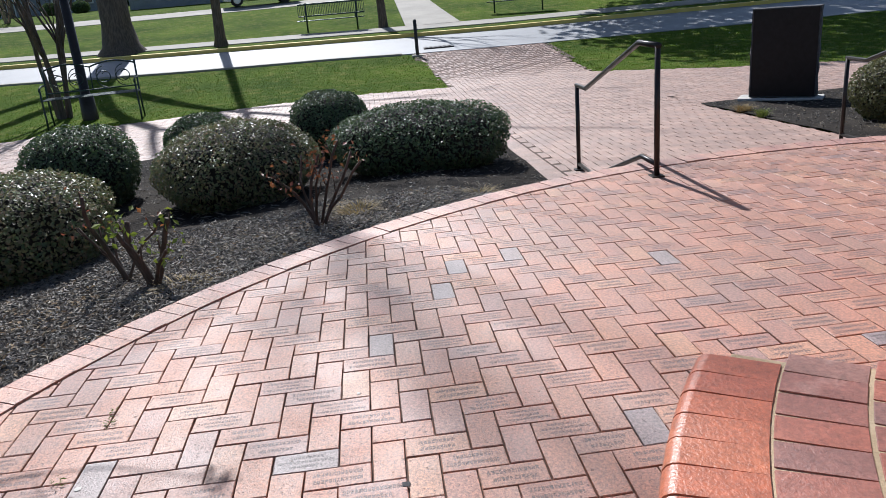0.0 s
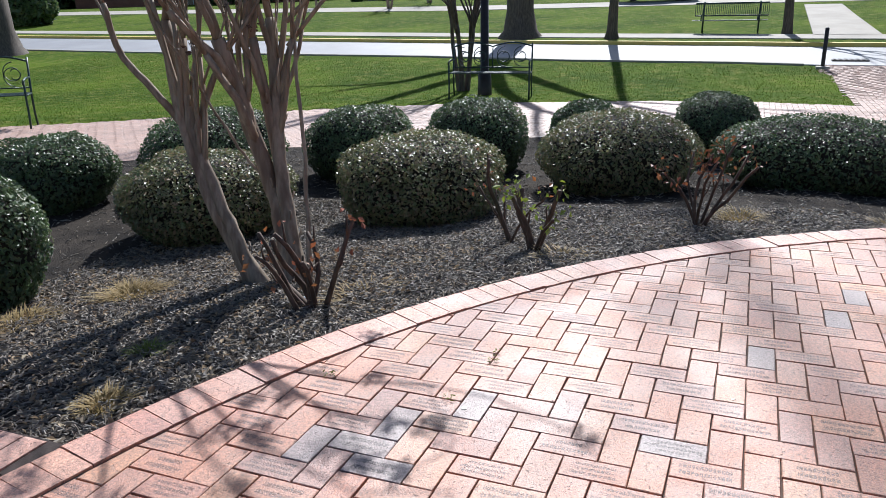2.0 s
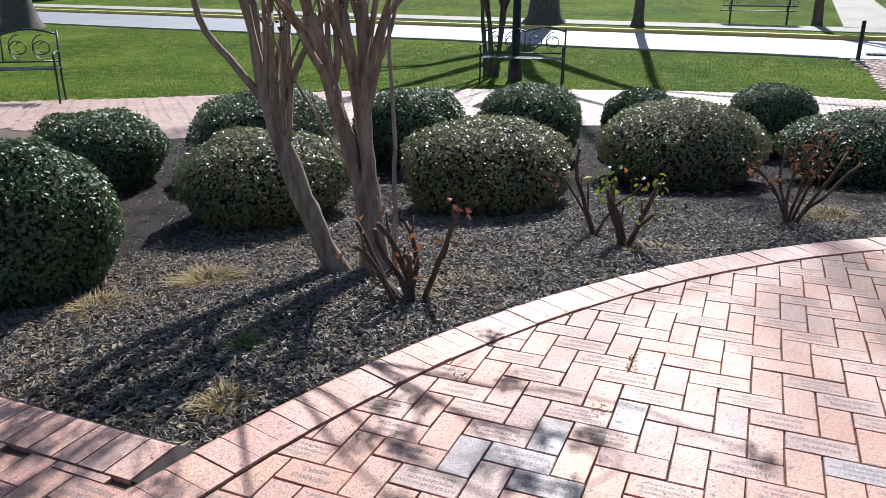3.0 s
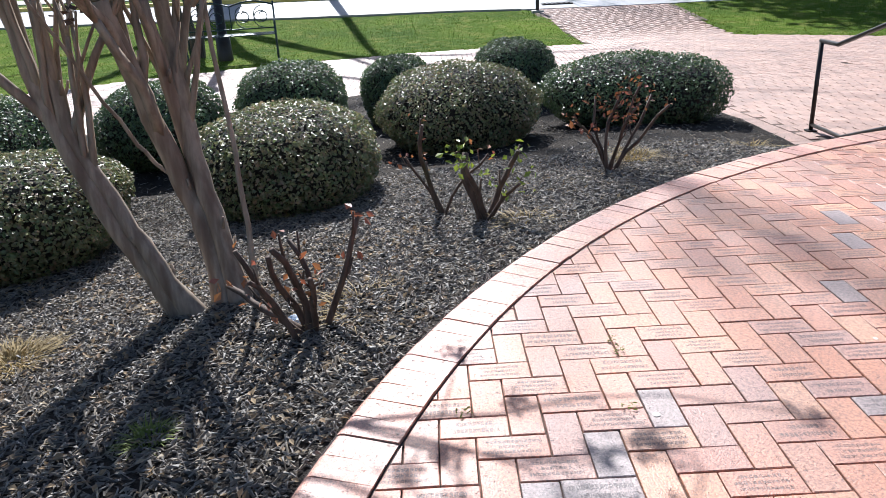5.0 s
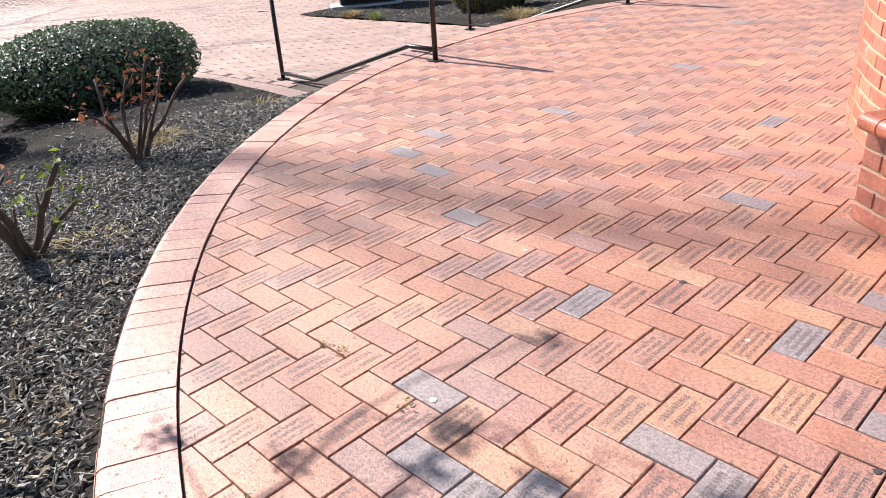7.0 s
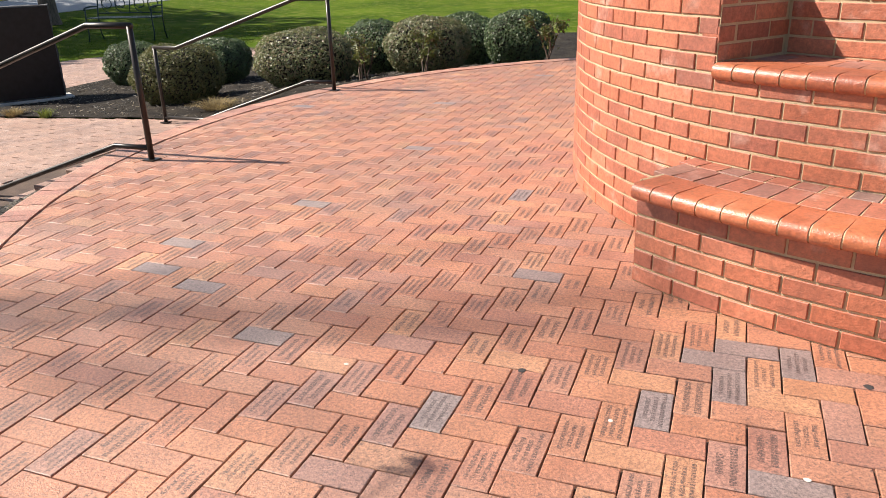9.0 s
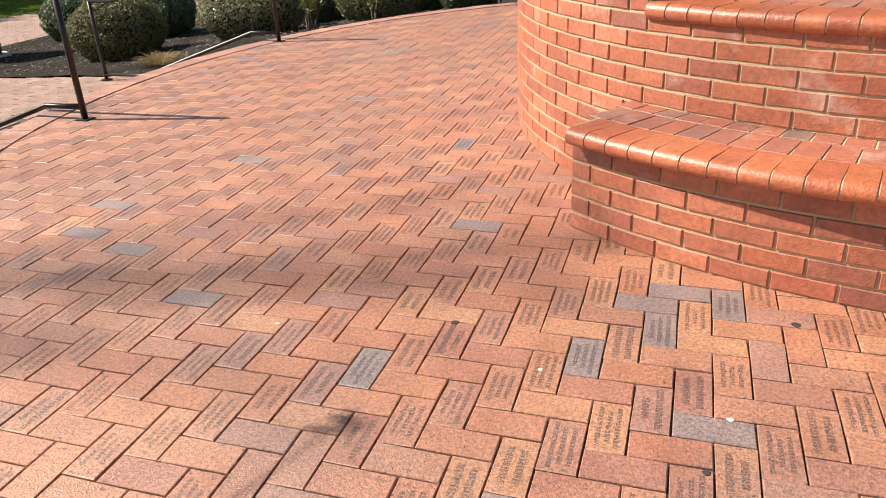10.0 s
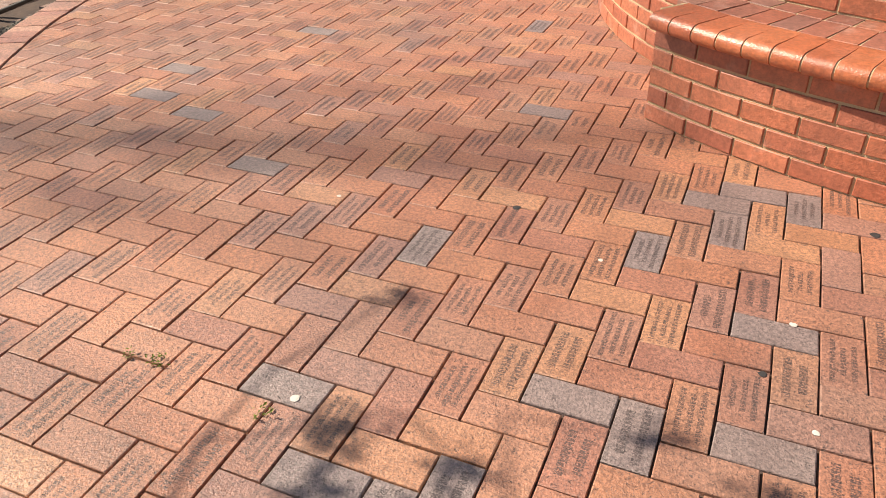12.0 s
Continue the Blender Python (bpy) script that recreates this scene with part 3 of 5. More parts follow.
def myrtle(x, y, z, stems, seed, label, material=M_MYRTLE, depth=3, scale=1.0, group=""):
    """A crape myrtle: several smooth stems from one foot, each forking into upright wands with dry seed heads."""
    rng = np.random.default_rng(seed)
    ob = thing("crape_myrtle", label, "tree", pose(x, y, z), group)
    tips = []
    for off, lean, length, radius in stems:
        V, F = [], []
        d = Vector((lean[0], lean[1], 1)).normalized()
        pts, rad = [Vector((off[0], off[1], -0.12)), Vector((off[0], off[1], 0.0))], [radius * 1.5, radius * 1.2]
        for i in range(6):
            d = (d + Vector(rng.normal(0, 0.035, 3))).normalized()
            pts.append(pts[-1] + d * length / 6)
            rad.append(radius * (1 - 0.06 * i))
        tube(V, F, pts, rad, 10)
        part("stem", mesh_of("stem", V, F, material, smooth=True), None, ob)
        V, F = [], []
        for k in range(4):
            out = (d + Vector(rng.normal(0, 0.19, 3)) + Vector((0, 0, 0.1))).normalized()
            limb(V, F, rng, pts[-1 - (k >= 2)], out, 0.75 * scale, radius * rng.uniform(0.5, 0.72), depth, 0.24, 6, 0.18, tips)
        part("crown", mesh_of("crown", V, F, material, smooth=True), None, ob)
    if tips:
        c = np.array([t + Vector(rng.normal(0, 0.03, 3)) for t in tips for _ in range(8)])
        LV, LF = leaves(rng, c, rng.normal(0, 1, c.shape), 0.028, 1.5, 0.8)
        part("dry_foliage", mesh_of("dry_foliage", LV, LF, M_CANE), None, ob, "dry brown seed heads")
    return ob


def bed_myrtle(x, y, seed):
    """The crape myrtle of the near bed: two leaning groups of smooth stems that bend upright and fork into wands."""
    rng = np.random.default_rng(seed)
    ob = thing("crape_myrtle", "multi-stemmed bare crape myrtle with smooth tan bark in the mulch bed", "tree", pose(x, y, bed_z(x, y)))
    stems = [
        ([(0.09, -0.21, 0.0), (0.13, -0.33, 0.27), (0.13, -0.45, 0.55), (0.06, -0.64, 1.0), (0.0, -0.72, 1.5)], 0.050, 7),
        ([(0.14, -0.13, 0.0), (0.15, -0.25, 0.25), (0.13, -0.37, 0.5), (0.08, -0.55, 0.9), (0.02, -0.60, 1.4)], 0.042, 6),
        ([(0.07, -0.60, 0.9), (0.12, -0.76, 1.12), (0.16, -0.92, 1.30), (0.18, -0.99, 1.6)], 0.024, 3),
        ([(0.0, 0.0, 0.0), (-0.04, -0.07, 0.35), (-0.08, -0.16, 0.6), (-0.02, -0.25, 1.0), (0.06, -0.32, 1.4)], 0.058, 7),
        ([(0.03, 0.06, 0.0), (-0.02, 0.0, 0.35), (-0.09, -0.08, 0.7), (-0.18, -0.13, 1.1), (-0.26, -0.18, 1.5)], 0.048, 7),
        ([(-0.05, 0.02, 0.0), (-0.09, -0.06, 0.45), (-0.12, -0.14, 0.9), (-0.10, -0.2, 1.4)], 0.040, 6),
        ([(0.02, 0.14, 0.0), (-0.02, 0.13, 0.5), (-0.08, 0.09, 0.9), (-0.13, 0.06, 1.4)], 0.014, 1),
        ([(-0.08, -0.16, 0.57), (-0.01, -0.27, 0.74), (0.07, -0.37, 0.98), (0.26, -0.55, 1.5)], 0.010, 1)]
    tips = []
    for way, radius, wands in stems:
        way = [Vector(p) for p in way]
        pts = []
        for k in range(len(way) - 1):
            p0, p1, p2, p3 = way[max(k - 1, 0)], way[k], way[k + 1], way[min(k + 2, len(way) - 1)]
            for i in range(4):
                t = i / 4
                pts.append(0.5 * (2 * p1 + (p2 - p0) * t + (2 * p0 - 5 * p1 + 4 * p2 - p3) * t ** 2 + (3 * p1 - p0 - 3 * p2 + p3) * t ** 3) + Vector(rng.normal(0, 0.004, 3)))
        pts.append(way[-1])
        n = len(pts)
        rad = [radius * (1 - 0.34 * i / n + (0.45 * (1 - i / 3) if i < 3 and way[0].z == 0 else 0)) for i in range(n)]
        if way[0].z == 0:
            pts.insert(0, pts[0] - Vector((0, 0, 0.12)))
            rad.insert(0, rad[0] * 1.15)
        V, F = [], []
        tube(V, F, pts, rad, 10)
        if radius > 0.03:
            # strips of peeling bark and the stubs of pruned shoots
            for i in range(3):
                k = int(rng.integers(4, n - 2))
                d = (pts[k + 1] - pts[k - 1]).normalized()
                out = d.orthogonal().normalized() if i % 2 else d.cross(d.orthogonal()).normalized()
                q = pts[k] + out * rad[k] * 0.8
                tube(V, F, [q, q + out * 0.02 + d * 0.03, q + out * 0.03 + d * 0.06], [0.008, 0.007, 0.006], 5)
        part("stem", mesh_of("stem", V, F, M_MYRTLE, smooth=True), None, ob)
        V, F = [], []
        d = (pts[-1] - pts[-3]).normalized()
        for k in range(wands):
            out = (d + Vector(rng.normal(0, 0.2, 3)) + Vector((0, 0, 0.25))).normalized()
            j = -1 if k < 2 else -2 - k
            limb(V, F, rng, pts[max(j, -len(pts) + 6)], out, 0.62, rad[-1] * rng.uniform(0.5, 0.8), 2 if k < 3 and wands > 1 else 1, 0.2, 6, 0.22, tips)
        part("crown", mesh_of("crown", V, F, M_MYRTLE, smooth=True), None, ob, "upright wands")
    for start, aim in (((-0.15, 0.0, 1.35), (-0.6, 1.05, 2.3)), ((-0.2, 0.0, 1.5), (-0.71, 1.28, 2.4)), ((-0.15, -0.1, 1.6), (-0.05, 0.85, 3.0)), ((-0.1, 0.0, 1.5), (-0.84, 1.32, 2.2)), ((-0.2, -0.1, 1.7), (-0.78, 1.27, 2.75)), ((-0.2, -0.1, 1.7), (-0.8, 1.12, 3.05))):
        V, F = [], []
        p, q = Vector(start), Vector(aim)
        pts = [p.lerp(q, i / 6) + Vector((0, 0, 0.12 * math.sin(math.pi * i / 6))) + Vector(rng.normal(0, 0.02, 3)) for i in range(7)]
        tube(V, F, pts, [0.013 - 0.0015 * i for i in range(7)], 6)
        for i in (3, 4, 5, 6):
            e = pts[i] + Vector(rng.normal(0, 0.14, 3)) + Vector((0, 0, 0.12))
            tube(V, F, [pts[i], e], [0.005, 0.003], 4)
            tips += [e, e, e]
        part("wand", mesh_of("wand", V, F, M_MYRTLE, smooth=True), None, ob)
    c = np.array([t + Vector(rng.normal(0, 0.026, 3)) for t in tips for _ in range(14)])
    LV, LF = leaves(rng, c, rng.normal(0, 1, c.shape), 0.03, 1.5, 0.8)
    part("dry_foliage", mesh_of("dry_foliage", LV, LF, M_CANE), None, ob, "dry brown seed heads")
    return ob


bed_myrtle(-1.41, -2.24, 31)

FAR_STEMS = [((0.1, 0), (0.15, 0.05), 1.6, 0.07), ((-0.1, 0.05), (-0.15, 0.1), 1.6, 0.06), ((0, -0.1), (0.02, -0.16), 1.6, 0.06), ((0, 0.12), (-0.03, 0.2), 1.5, 0.05)]
myrtle(-15.7, -6.4, ground_z(-15.7, -6.4), FAR_STEMS, 41, "bare crape myrtle behind the iron bench", M_OAK, 3, 1.6, "crape myrtles on the lawns")
for sx, sy, sd in ((-43.6, -26.9, 42), (-41.8, -20.8, 43), (-46.0, -19.9, 44)):
    myrtle(sx, sy, ground_z(sx, sy), FAR_STEMS, sd, "distant bare crape myrtle on the upper lawn", M_MYRTLE, 3, 1.5, "crape myrtles on the lawns")
bare_tree(-27.0, -8.2, 22, 0.52, 51, "large old tree with a wide flared grey trunk", "bare trees", 1.7)


def tall_tree(x, y, height, radius, lean, seed, label, group):
    """A tall slender tree with a leader to the top and short limbs in its upper half."""
    rng = np.random.default_rng(seed)
    ob = thing("tree", label, "tree", pose(x, y, ground_z(x, y)), group)
    V, F = [], []
    hs = [-0.3, 0.0, 0.3, 1.2, height * 0.3, height * 0.6, height * 0.85, height]
    rs = [radius * 1.9, radius * 1.7, radius * 1.2, radius, radius * 0.75, radius * 0.55, radius * 0.4, radius * 0.2]
    tube(V, F, [(lean[0] * h / height, lean[1] * h / height, h) for h in hs], rs, 12)
    part("trunk", mesh_of("trunk", V, F, M_OAK, smooth=True), None, ob)
    V, F = [], []
    for k in range(16):
        h = height * rng.uniform(0.5, 0.97)
        a = rng.uniform(0, 6.28)
        limb(V, F, rng, (lean[0] * h / height, lean[1] * h / height, h), (math.cos(a), math.sin(a), 0.9), 2.6 * (1.25 - h / height) + 0.7, radius * 0.35, 2, 0.35, 6, 0.2)
    part("crown", mesh_of("crown", V, F, M_OAK), None, ob, "leafless limbs and twigs")


tall_tree(-26.4, -4.6, 25.0, 0.16, (0.0, 0.65), 52, "tall slender bare tree beside the drive", "bare trees")
bare_tree(-27.6, 1.25, 9, 0.15, 53, "slender bare tree beside the concrete footpath", "bare trees", 1.3)
big = bare_tree(-34.0, 12.2, 15, 0.48, 54, "large tree on the upper lawn with an unseen evergreen crown added for shade", "", 1.6)
# Unseen evergreen crown, added over this trunk to shade the far path and lawn.
rng = np.random.default_rng(540)
q = rng.normal(0, 1, (9000, 3))
q /= np.linalg.norm(q, axis=1)[:, None]
q *= (rng.uniform(0.25, 1, 9000) ** 0.4 * (1 + 0.25 * np.array([noise.noise(Vector(v) * 2.4) for v in q])))[:, None]
LV, LF = leaves(rng, q * np.array([7.5, 8.0, 5.0]) + np.array([3.0, 0.5, 9.5]), q, 0.5, 1.4, 0.7)
part("foliage", mesh_of("foliage", LV, LF, M_LEAF), None, big)
bare_tree(-21.6, -29.3, 15, 0.62, 55, "bare tree at the edge of the lawn", "bare trees", 1.6)
bare_tree(-18.6, 16.4, 12, 0.22, 56, "bare tree on the lawn beyond the monument", "bare trees", 1.4)


# ---- lamp post, bollard, benches ----
def lamp_post(x, y):
    ob = thing("lamp_post", "black cast iron lamp post beside the bench", "lamp post", pose(x, y, ground_z(x, y)))
    V, F = [], []
    tube(V, F, [(0, 0, -0.2), (0, 0, 0.0), (0, 0, 0.5), (0, 0, 0.56), (0, 0, 3.6)], [0.17, 0.17, 0.15, 0.10, 0.085], 12)
    part("pole", mesh_of("pole", V, F, M_STEEL, smooth=True), None, ob)
    V, F = [], []
    tube(V, F, [(0, 0, 3.6), (0, 0, 3.68), (0, 0, 4.1), (0, 0, 4.25)], [0.06, 0.15, 0.19, 0.05], 12)
    part("lantern", mesh_of("lantern", V, F, M_STONE, smooth=True), None, ob)
    return ob


lamp_post(-15.0, -5.6)


def scroll(centre, radius, turns, start, flip, y):
    pts = []
    n = int(16 * turns)
    for i in range(n + 1):
        a = start + flip * 2 * math.pi * turns * i / n
        r = radius * (1 - 0.72 * i / n)
        pts.append((centre[0] + r * math.cos(a), y + (centre[1] - 0.45) * 0.18, centre[1] + r * math.sin(a)))
    return pts


def iron_bench(x, y, turn, length=1.8, label="dark green scrolled wrought iron bench on the grass"):
    """x along the seat, -y to the front."""
    s = 1.28
    ob = thing("bench", label, "bench", pose(x, y, ground_z(x, y) + 0.01, 0, 0, turn), "scrolled iron benches")
    h = length / 2
    seat, back, arm = 0.43 * s, 0.92 * s, 0.63 * s
    for e in (-h, h):
        bar("front_leg", [(e, -0.30 * s, -0.03), (e, -0.26 * s, 0.2), (e, -0.27 * s, seat), (e, -0.25 * s, arm)], 0.019, M_BENCH, ob)
        bar("back_leg", [(e, 0.24 * s, -0.03), (e, 0.17 * s, 0.2), (e, 0.16 * s, seat), (e, 0.27 * s, back)], 0.019, M_BENCH, ob)
        bar("armrest", [(e, 0.2 * s, arm + 0.02), (e, -0.1, arm + 0.03), (e, -0.27 * s, arm), (e, -0.29 * s, arm - 0.06)], 0.02, M_BENCH, ob)
        bar("seat_rail", [(e, 0.16 * s, seat), (e, -0.27 * s, seat)], 0.016, M_BENCH, ob)
    for k in range(6):
        yy = -0.26 * s + k * 0.08 * s
        part("slat", box_bm(-h, h, yy - 0.028, yy + 0.028, seat + 0.005, seat + 0.02, bevel=0.004), M_BENCH, ob)
    n = 14
    bar("crest_rail", [(-h + length * i / n, 0.27 * s, back - 0.07 + 0.09 * abs(math.sin(2 * math.pi * i / n))) for i in range(n + 1)], 0.017, M_BENCH, ob)
    bar("back_rail", [(-h, 0.18 * s, seat + 0.1), (h, 0.18 * s, seat + 0.1)], 0.014, M_BENCH, ob)
    mid = (seat + back) / 2 + 0.02
    for cx in (-h * 0.72, -h * 0.3, h * 0.3, h * 0.72):
        for fl in (1, -1):
            bar("scroll", scroll((cx, mid + fl * 0.02), 0.20, 1.15, 1.57 * fl, fl, 0.2 * s), 0.010, M_BENCH, ob, sides=5)
    bar("centre_bar", [(0, 0.18 * s, seat + 0.1), (0, 0.27 * s, back - 0.07)], 0.012, M_BENCH, ob)
    return ob


iron_bench(-14.4, -5.25, 100)
iron_bench(-7.2, -12.45, 130, 1.8, "dark green scrolled iron bench, its end turned to the path")
iron_bench(-14.0, 14.5, 12, 1.8, "dark green scrolled iron bench beyond the monument")


def park_bench(x, y, turn, label):
    ob = thing("park_bench", label, "bench", pose(x, y, ground_z(x, y), 0, 0, turn), "benches beside the drive")
    for e in (-0.95, 0.95):
        bar("leg", [(e, 0.0, -0.05), (e, 0.02, 0.55), (e, 0.14, 1.08)], 0.032, M_BENCH, ob)
        bar("arm", [(e, 0.05, 0.62), (e, -0.42, 0.62), (e, -0.42, 0.45)], 0.022, M_BENCH, ob)
    part("back_frame", box_bm(-1.25, 1.25, 0.10, 0.13, 1.0, 1.06, bevel=0.01), M_BENCH, ob)
    part("back_frame", box_bm(-1.25, 1.25, 0.04, 0.07, 0.58, 0.63, bevel=0.01), M_BENCH, ob)
    bm = bmesh.new()
    for i in range(40):
        px = -1.25 + 2.5 * i / 39
        box(bm, px - 0.008, px + 0.008, 0.07, 0.09, 0.6, 1.03)
    part("back_mesh", bm, M_BENCH, ob)
    for k in range(5):
        part("slat", box_bm(-1.25, 1.25, -0.44 + 0.1 * k, -0.37 + 0.1 * k, 0.43, 0.46, bevel=0.005), M_BENCH, ob)
    return ob


park_bench(-27.9, -0.65, 84, "dark green steel park bench with a slatted back beyond the drive")
park_bench(-28.9, 6.7, 80, "dark green steel park bench beside the concrete footpath")

bollard = thing("bollard", "plain dark steel post at the corner of the lawn", "bollard", pose(-20.1, 1.93, ground_z(-20.1, 1.93)))
V, F = [], []
tube(V, F, [(0, 0, -0.2), (0, 0, 0.0), (0, 0, 0.98), (0, 0, 1.0)], [0.05, 0.05, 0.05, 0.035], 12)
part("post", mesh_of("post", V, F, M_STEEL, smooth=True), None, bollard)
part("footing", box_bm(-0.16, 0.16, -0.16, 0.16, -0.15, 0.03, bevel=0.01), M_CONCRETE, bollard)
drain = thing("drain_cover", "dark iron drain cover in the drive", "drain cover", pose(-21.3, 2.66, ground_z(-21.3, 2.66) + 0.02))
part("frame", box_bm(-0.25, 0.25, -0.45, 0.45, -0.05, 0.01, bevel=0.005), M_STEEL, drain)
for k in range(6):
    part("grate_bar", box_bm(-0.21, 0.21, -0.4 + 0.14 * k, -0.34 + 0.14 * k, 0.0, 0.025, bevel=0.004), M_STEEL, drain)


# ---- roses, dry clumps, weeds ----
def rose(x, y, canes, leaf, label, seed, leaf_count=40, leaf_size=0.03, rad=0.011):
    rng = np.random.default_rng(seed)
    ob = thing("rose_bush", label, "rose bush", pose(x, y, bed_z(x, y)), "pruned roses in the beds")
    tips = []
    for lean, length, radius in canes:
        V, F = [], []
        d = Vector((lean[0], lean[1], 1)).normalized()
        p = Vector(rng.normal(0, 0.025, 3)); p.z = -0.05
        pts, rr = [p.copy()], [radius * 1.25]
        for i in range(6):
            d = (d + Vector(rng.normal(0, 0.13, 3))).normalized()
            p = p + d * length * 1.28 / 6
            pts.append(p.copy()); rr.append(radius * (1.25 - 0.08 * i))
            if i in (2, 4) and rng.random() < 0.8:
                out = (d + Vector(rng.normal(0, 0.6, 3))).normalized()
                q = [p.copy(), p + out * length * 0.12, p + out * length * 0.2 + Vector((0, 0, length * 0.08))]
                tube(V, F, q, [radius * 0.55, radius * 0.45, radius * 0.35], 5)
                tips.append(q[-1])
        tube(V, F, pts, rr, 7)
        tips.append(pts[-1])
        part("cane", mesh_of("cane", V, F, M_CANE, smooth=True), None, ob)
    if leaf_count:
        c = np.array([np.array(tips[int(rng.integers(len(tips)))]) + rng.normal(0, 0.04, 3) for _ in range(int(leaf_count * 1.6))])
        LV, LF = leaves(rng, c, rng.normal(0, 1, c.shape) + np.array([0, 0, 1.0]), leaf_size * 1.3, 1.2, 0.6)
        part("foliage", mesh_of("foliage", LV, LF, leaf), None, ob)
    return ob


rose(-0.85, -1.75, [((0.1, 0.35), 0.42, 0.014), ((0.0, 0.5), 0.44, 0.012), ((-0.1, -0.4), 0.40, 0.013), ((0.1, -0.7), 0.42, 0.012), ((0.2, -0.15), 0.34, 0.011), ((-0.3, 0.2), 0.36, 0.012), ((-0.2, -0.9), 0.4, 0.014), ((0.5, 0.25), 0.3, 0.012)], M_RUST, "hard-pruned rose with thick bare canes and a few rusty leaves", 61, 26)
rose(-2.16, -0.93, [((0.1, 0.15), 0.36, 0.022), ((-0.1, 0.45), 0.42, 0.015), ((0.1, -0.1), 0.36, 0.016), ((0.2, 0.3), 0.34, 0.011)], M_SPROUT, "pruned rose stump sprouting bright green leaves", 62, 45, 0.035)
rose(-2.43, -1.20, [((-0.2, -0.8), 0.55, 0.013), ((0.0, -0.15), 0.38, 0.008), ((-0.1, 0.05), 0.42, 0.008), ((-0.2, -0.4), 0.3, 0.008)], M_RUST, "thin pruned rose with leaning bare canes", 63, 12)
rose(-3.02, 0.0, [((0.0, 0.3), 0.48, 0.010), ((-0.1, 0.6), 0.5, 0.010), ((0.1, -0.1), 0.45, 0.010), ((-0.2, -0.35), 0.46, 0.009), ((0.2, 0.1), 0.5, 0.009), ((0.0, -0.6), 0.4, 0.010), ((-0.2, 0.15), 0.52, 0.009)], M_RUST, "rose bush with upright canes and rust-red young leaves", 64, 70, 0.032)
rose(-3.43, 6.75, [((0.2, 0.1), 0.4, 0.009), ((-0.2, 0.3), 0.42, 0.009), ((0.0, -0.3), 0.4, 0.008), ((0.3, -0.2), 0.36, 0.008)], M_ROSE, "rose bush with yellow-green young leaves beyond the steps", 65, 240, 0.04)
rose(-2.83, 7.3, [((0.2, 0.1), 0.42, 0.009), ((-0.2, 0.3), 0.45, 0.009), ((0.0, -0.3), 0.4, 0.008), ((0.3, 0.2), 0.4, 0.008)], M_ROSE, "leafy rose bush at the edge of the plaza", 66, 330, 0.04)
rose(-1.43, 8.05, [((0.2, 0.1), 0.42, 0.009), ((-0.2, 0.3), 0.5, 0.009), ((0.0, -0.3), 0.4, 0.008)], M_ROSE, "leafy rose bush close to the round wall", 67, 300, 0.04)


def clump(x, y, radius, height, blades, material, label, seed, category="grass clump"):
    rng = np.random.default_rng(seed)
    a, r = rng.uniform(0, 6.28, blades), radius * np.sqrt(rng.uniform(0, 1, blades)) * 0.6
    root = np.stack([r * np.cos(a), r * np.sin(a), np.full(blades, -0.02)], 1)
    lean = np.stack([np.cos(a + rng.normal(0, 0.7, blades)), np.sin(a + rng.normal(0, 0.7, blades)), np.zeros(blades)], 1) * (radius * rng.uniform(0.3, 1.0, blades))[:, None]
    h = height * rng.uniform(0.5, 1.1, blades)
    mid = root + lean * 0.45 + np.stack([np.zeros(blades)] * 2 + [h * 0.8], 1)
    tip = root + lean * 1.05 + np.stack([np.zeros(blades)] * 2 + [h], 1)
    side = np.stack([-np.sin(a), np.cos(a), np.zeros(blades)], 1) * 0.0028
    V = np.stack([root - side, root + side, mid + side, mid - side, tip], 1).reshape(-1, 3)
    F = [f for i in range(blades) for f in ((5 * i, 5 * i + 1, 5 * i + 2, 5 * i + 3), (5 * i + 3, 5 * i + 2, 5 * i + 4))]
    ob = part("grass_clump", mesh_of("grass_clump", V, F, material), None, None, "", pose(x, y, bed_z(x, y)))
    return tagged(ob, label, category)


clump(-1.0, -3.1, 0.19, 0.075, 700, M_STRAW, "low clump of dry straw-coloured grass", 71)
clump(-0.47, -3.39, 0.18, 0.055, 380, M_STRAW, "thin dry grass clump in the mulch", 72)
clump(-0.17, -2.2, 0.09, 0.055, 200, M_WEED, "small green weed in the mulch", 73, "weed")
clump(0.39, -1.89, 0.10, 0.06, 300, M_STRAW, "dry tuft beside the border bricks", 74)
clump(-3.35, 0.25, 0.2, 0.08, 260, M_STRAW, "low grey-green tuft near the border", 75)
clump(-2.0, -0.72, 0.2, 0.05, 160, M_STRAW, "sparse dry tuft under the rose", 76)
clump(-3.6, 1.2, 0.2, 0.05, 160, M_STRAW, "sparse dry tuft at the tip of the bed", 77)
clump(-1.05, -1.55, 0.25, 0.04, 120, M_STRAW, "sparse dry grass between the mulch chips", 78)
clump(-8.0, 5.6, 0.16, 0.1, 300, M_STRAW, "round dry tuft beside the monument", 79)
clump(-7.4, 5.55, 0.12, 0.12, 160, M_WEED, "green tuft beside the monument", 80)
clump(-5.0, 5.9, 0.28, 0.1, 420, M_STRAW, "pale dry tuft in the bed beyond the steps", 81)

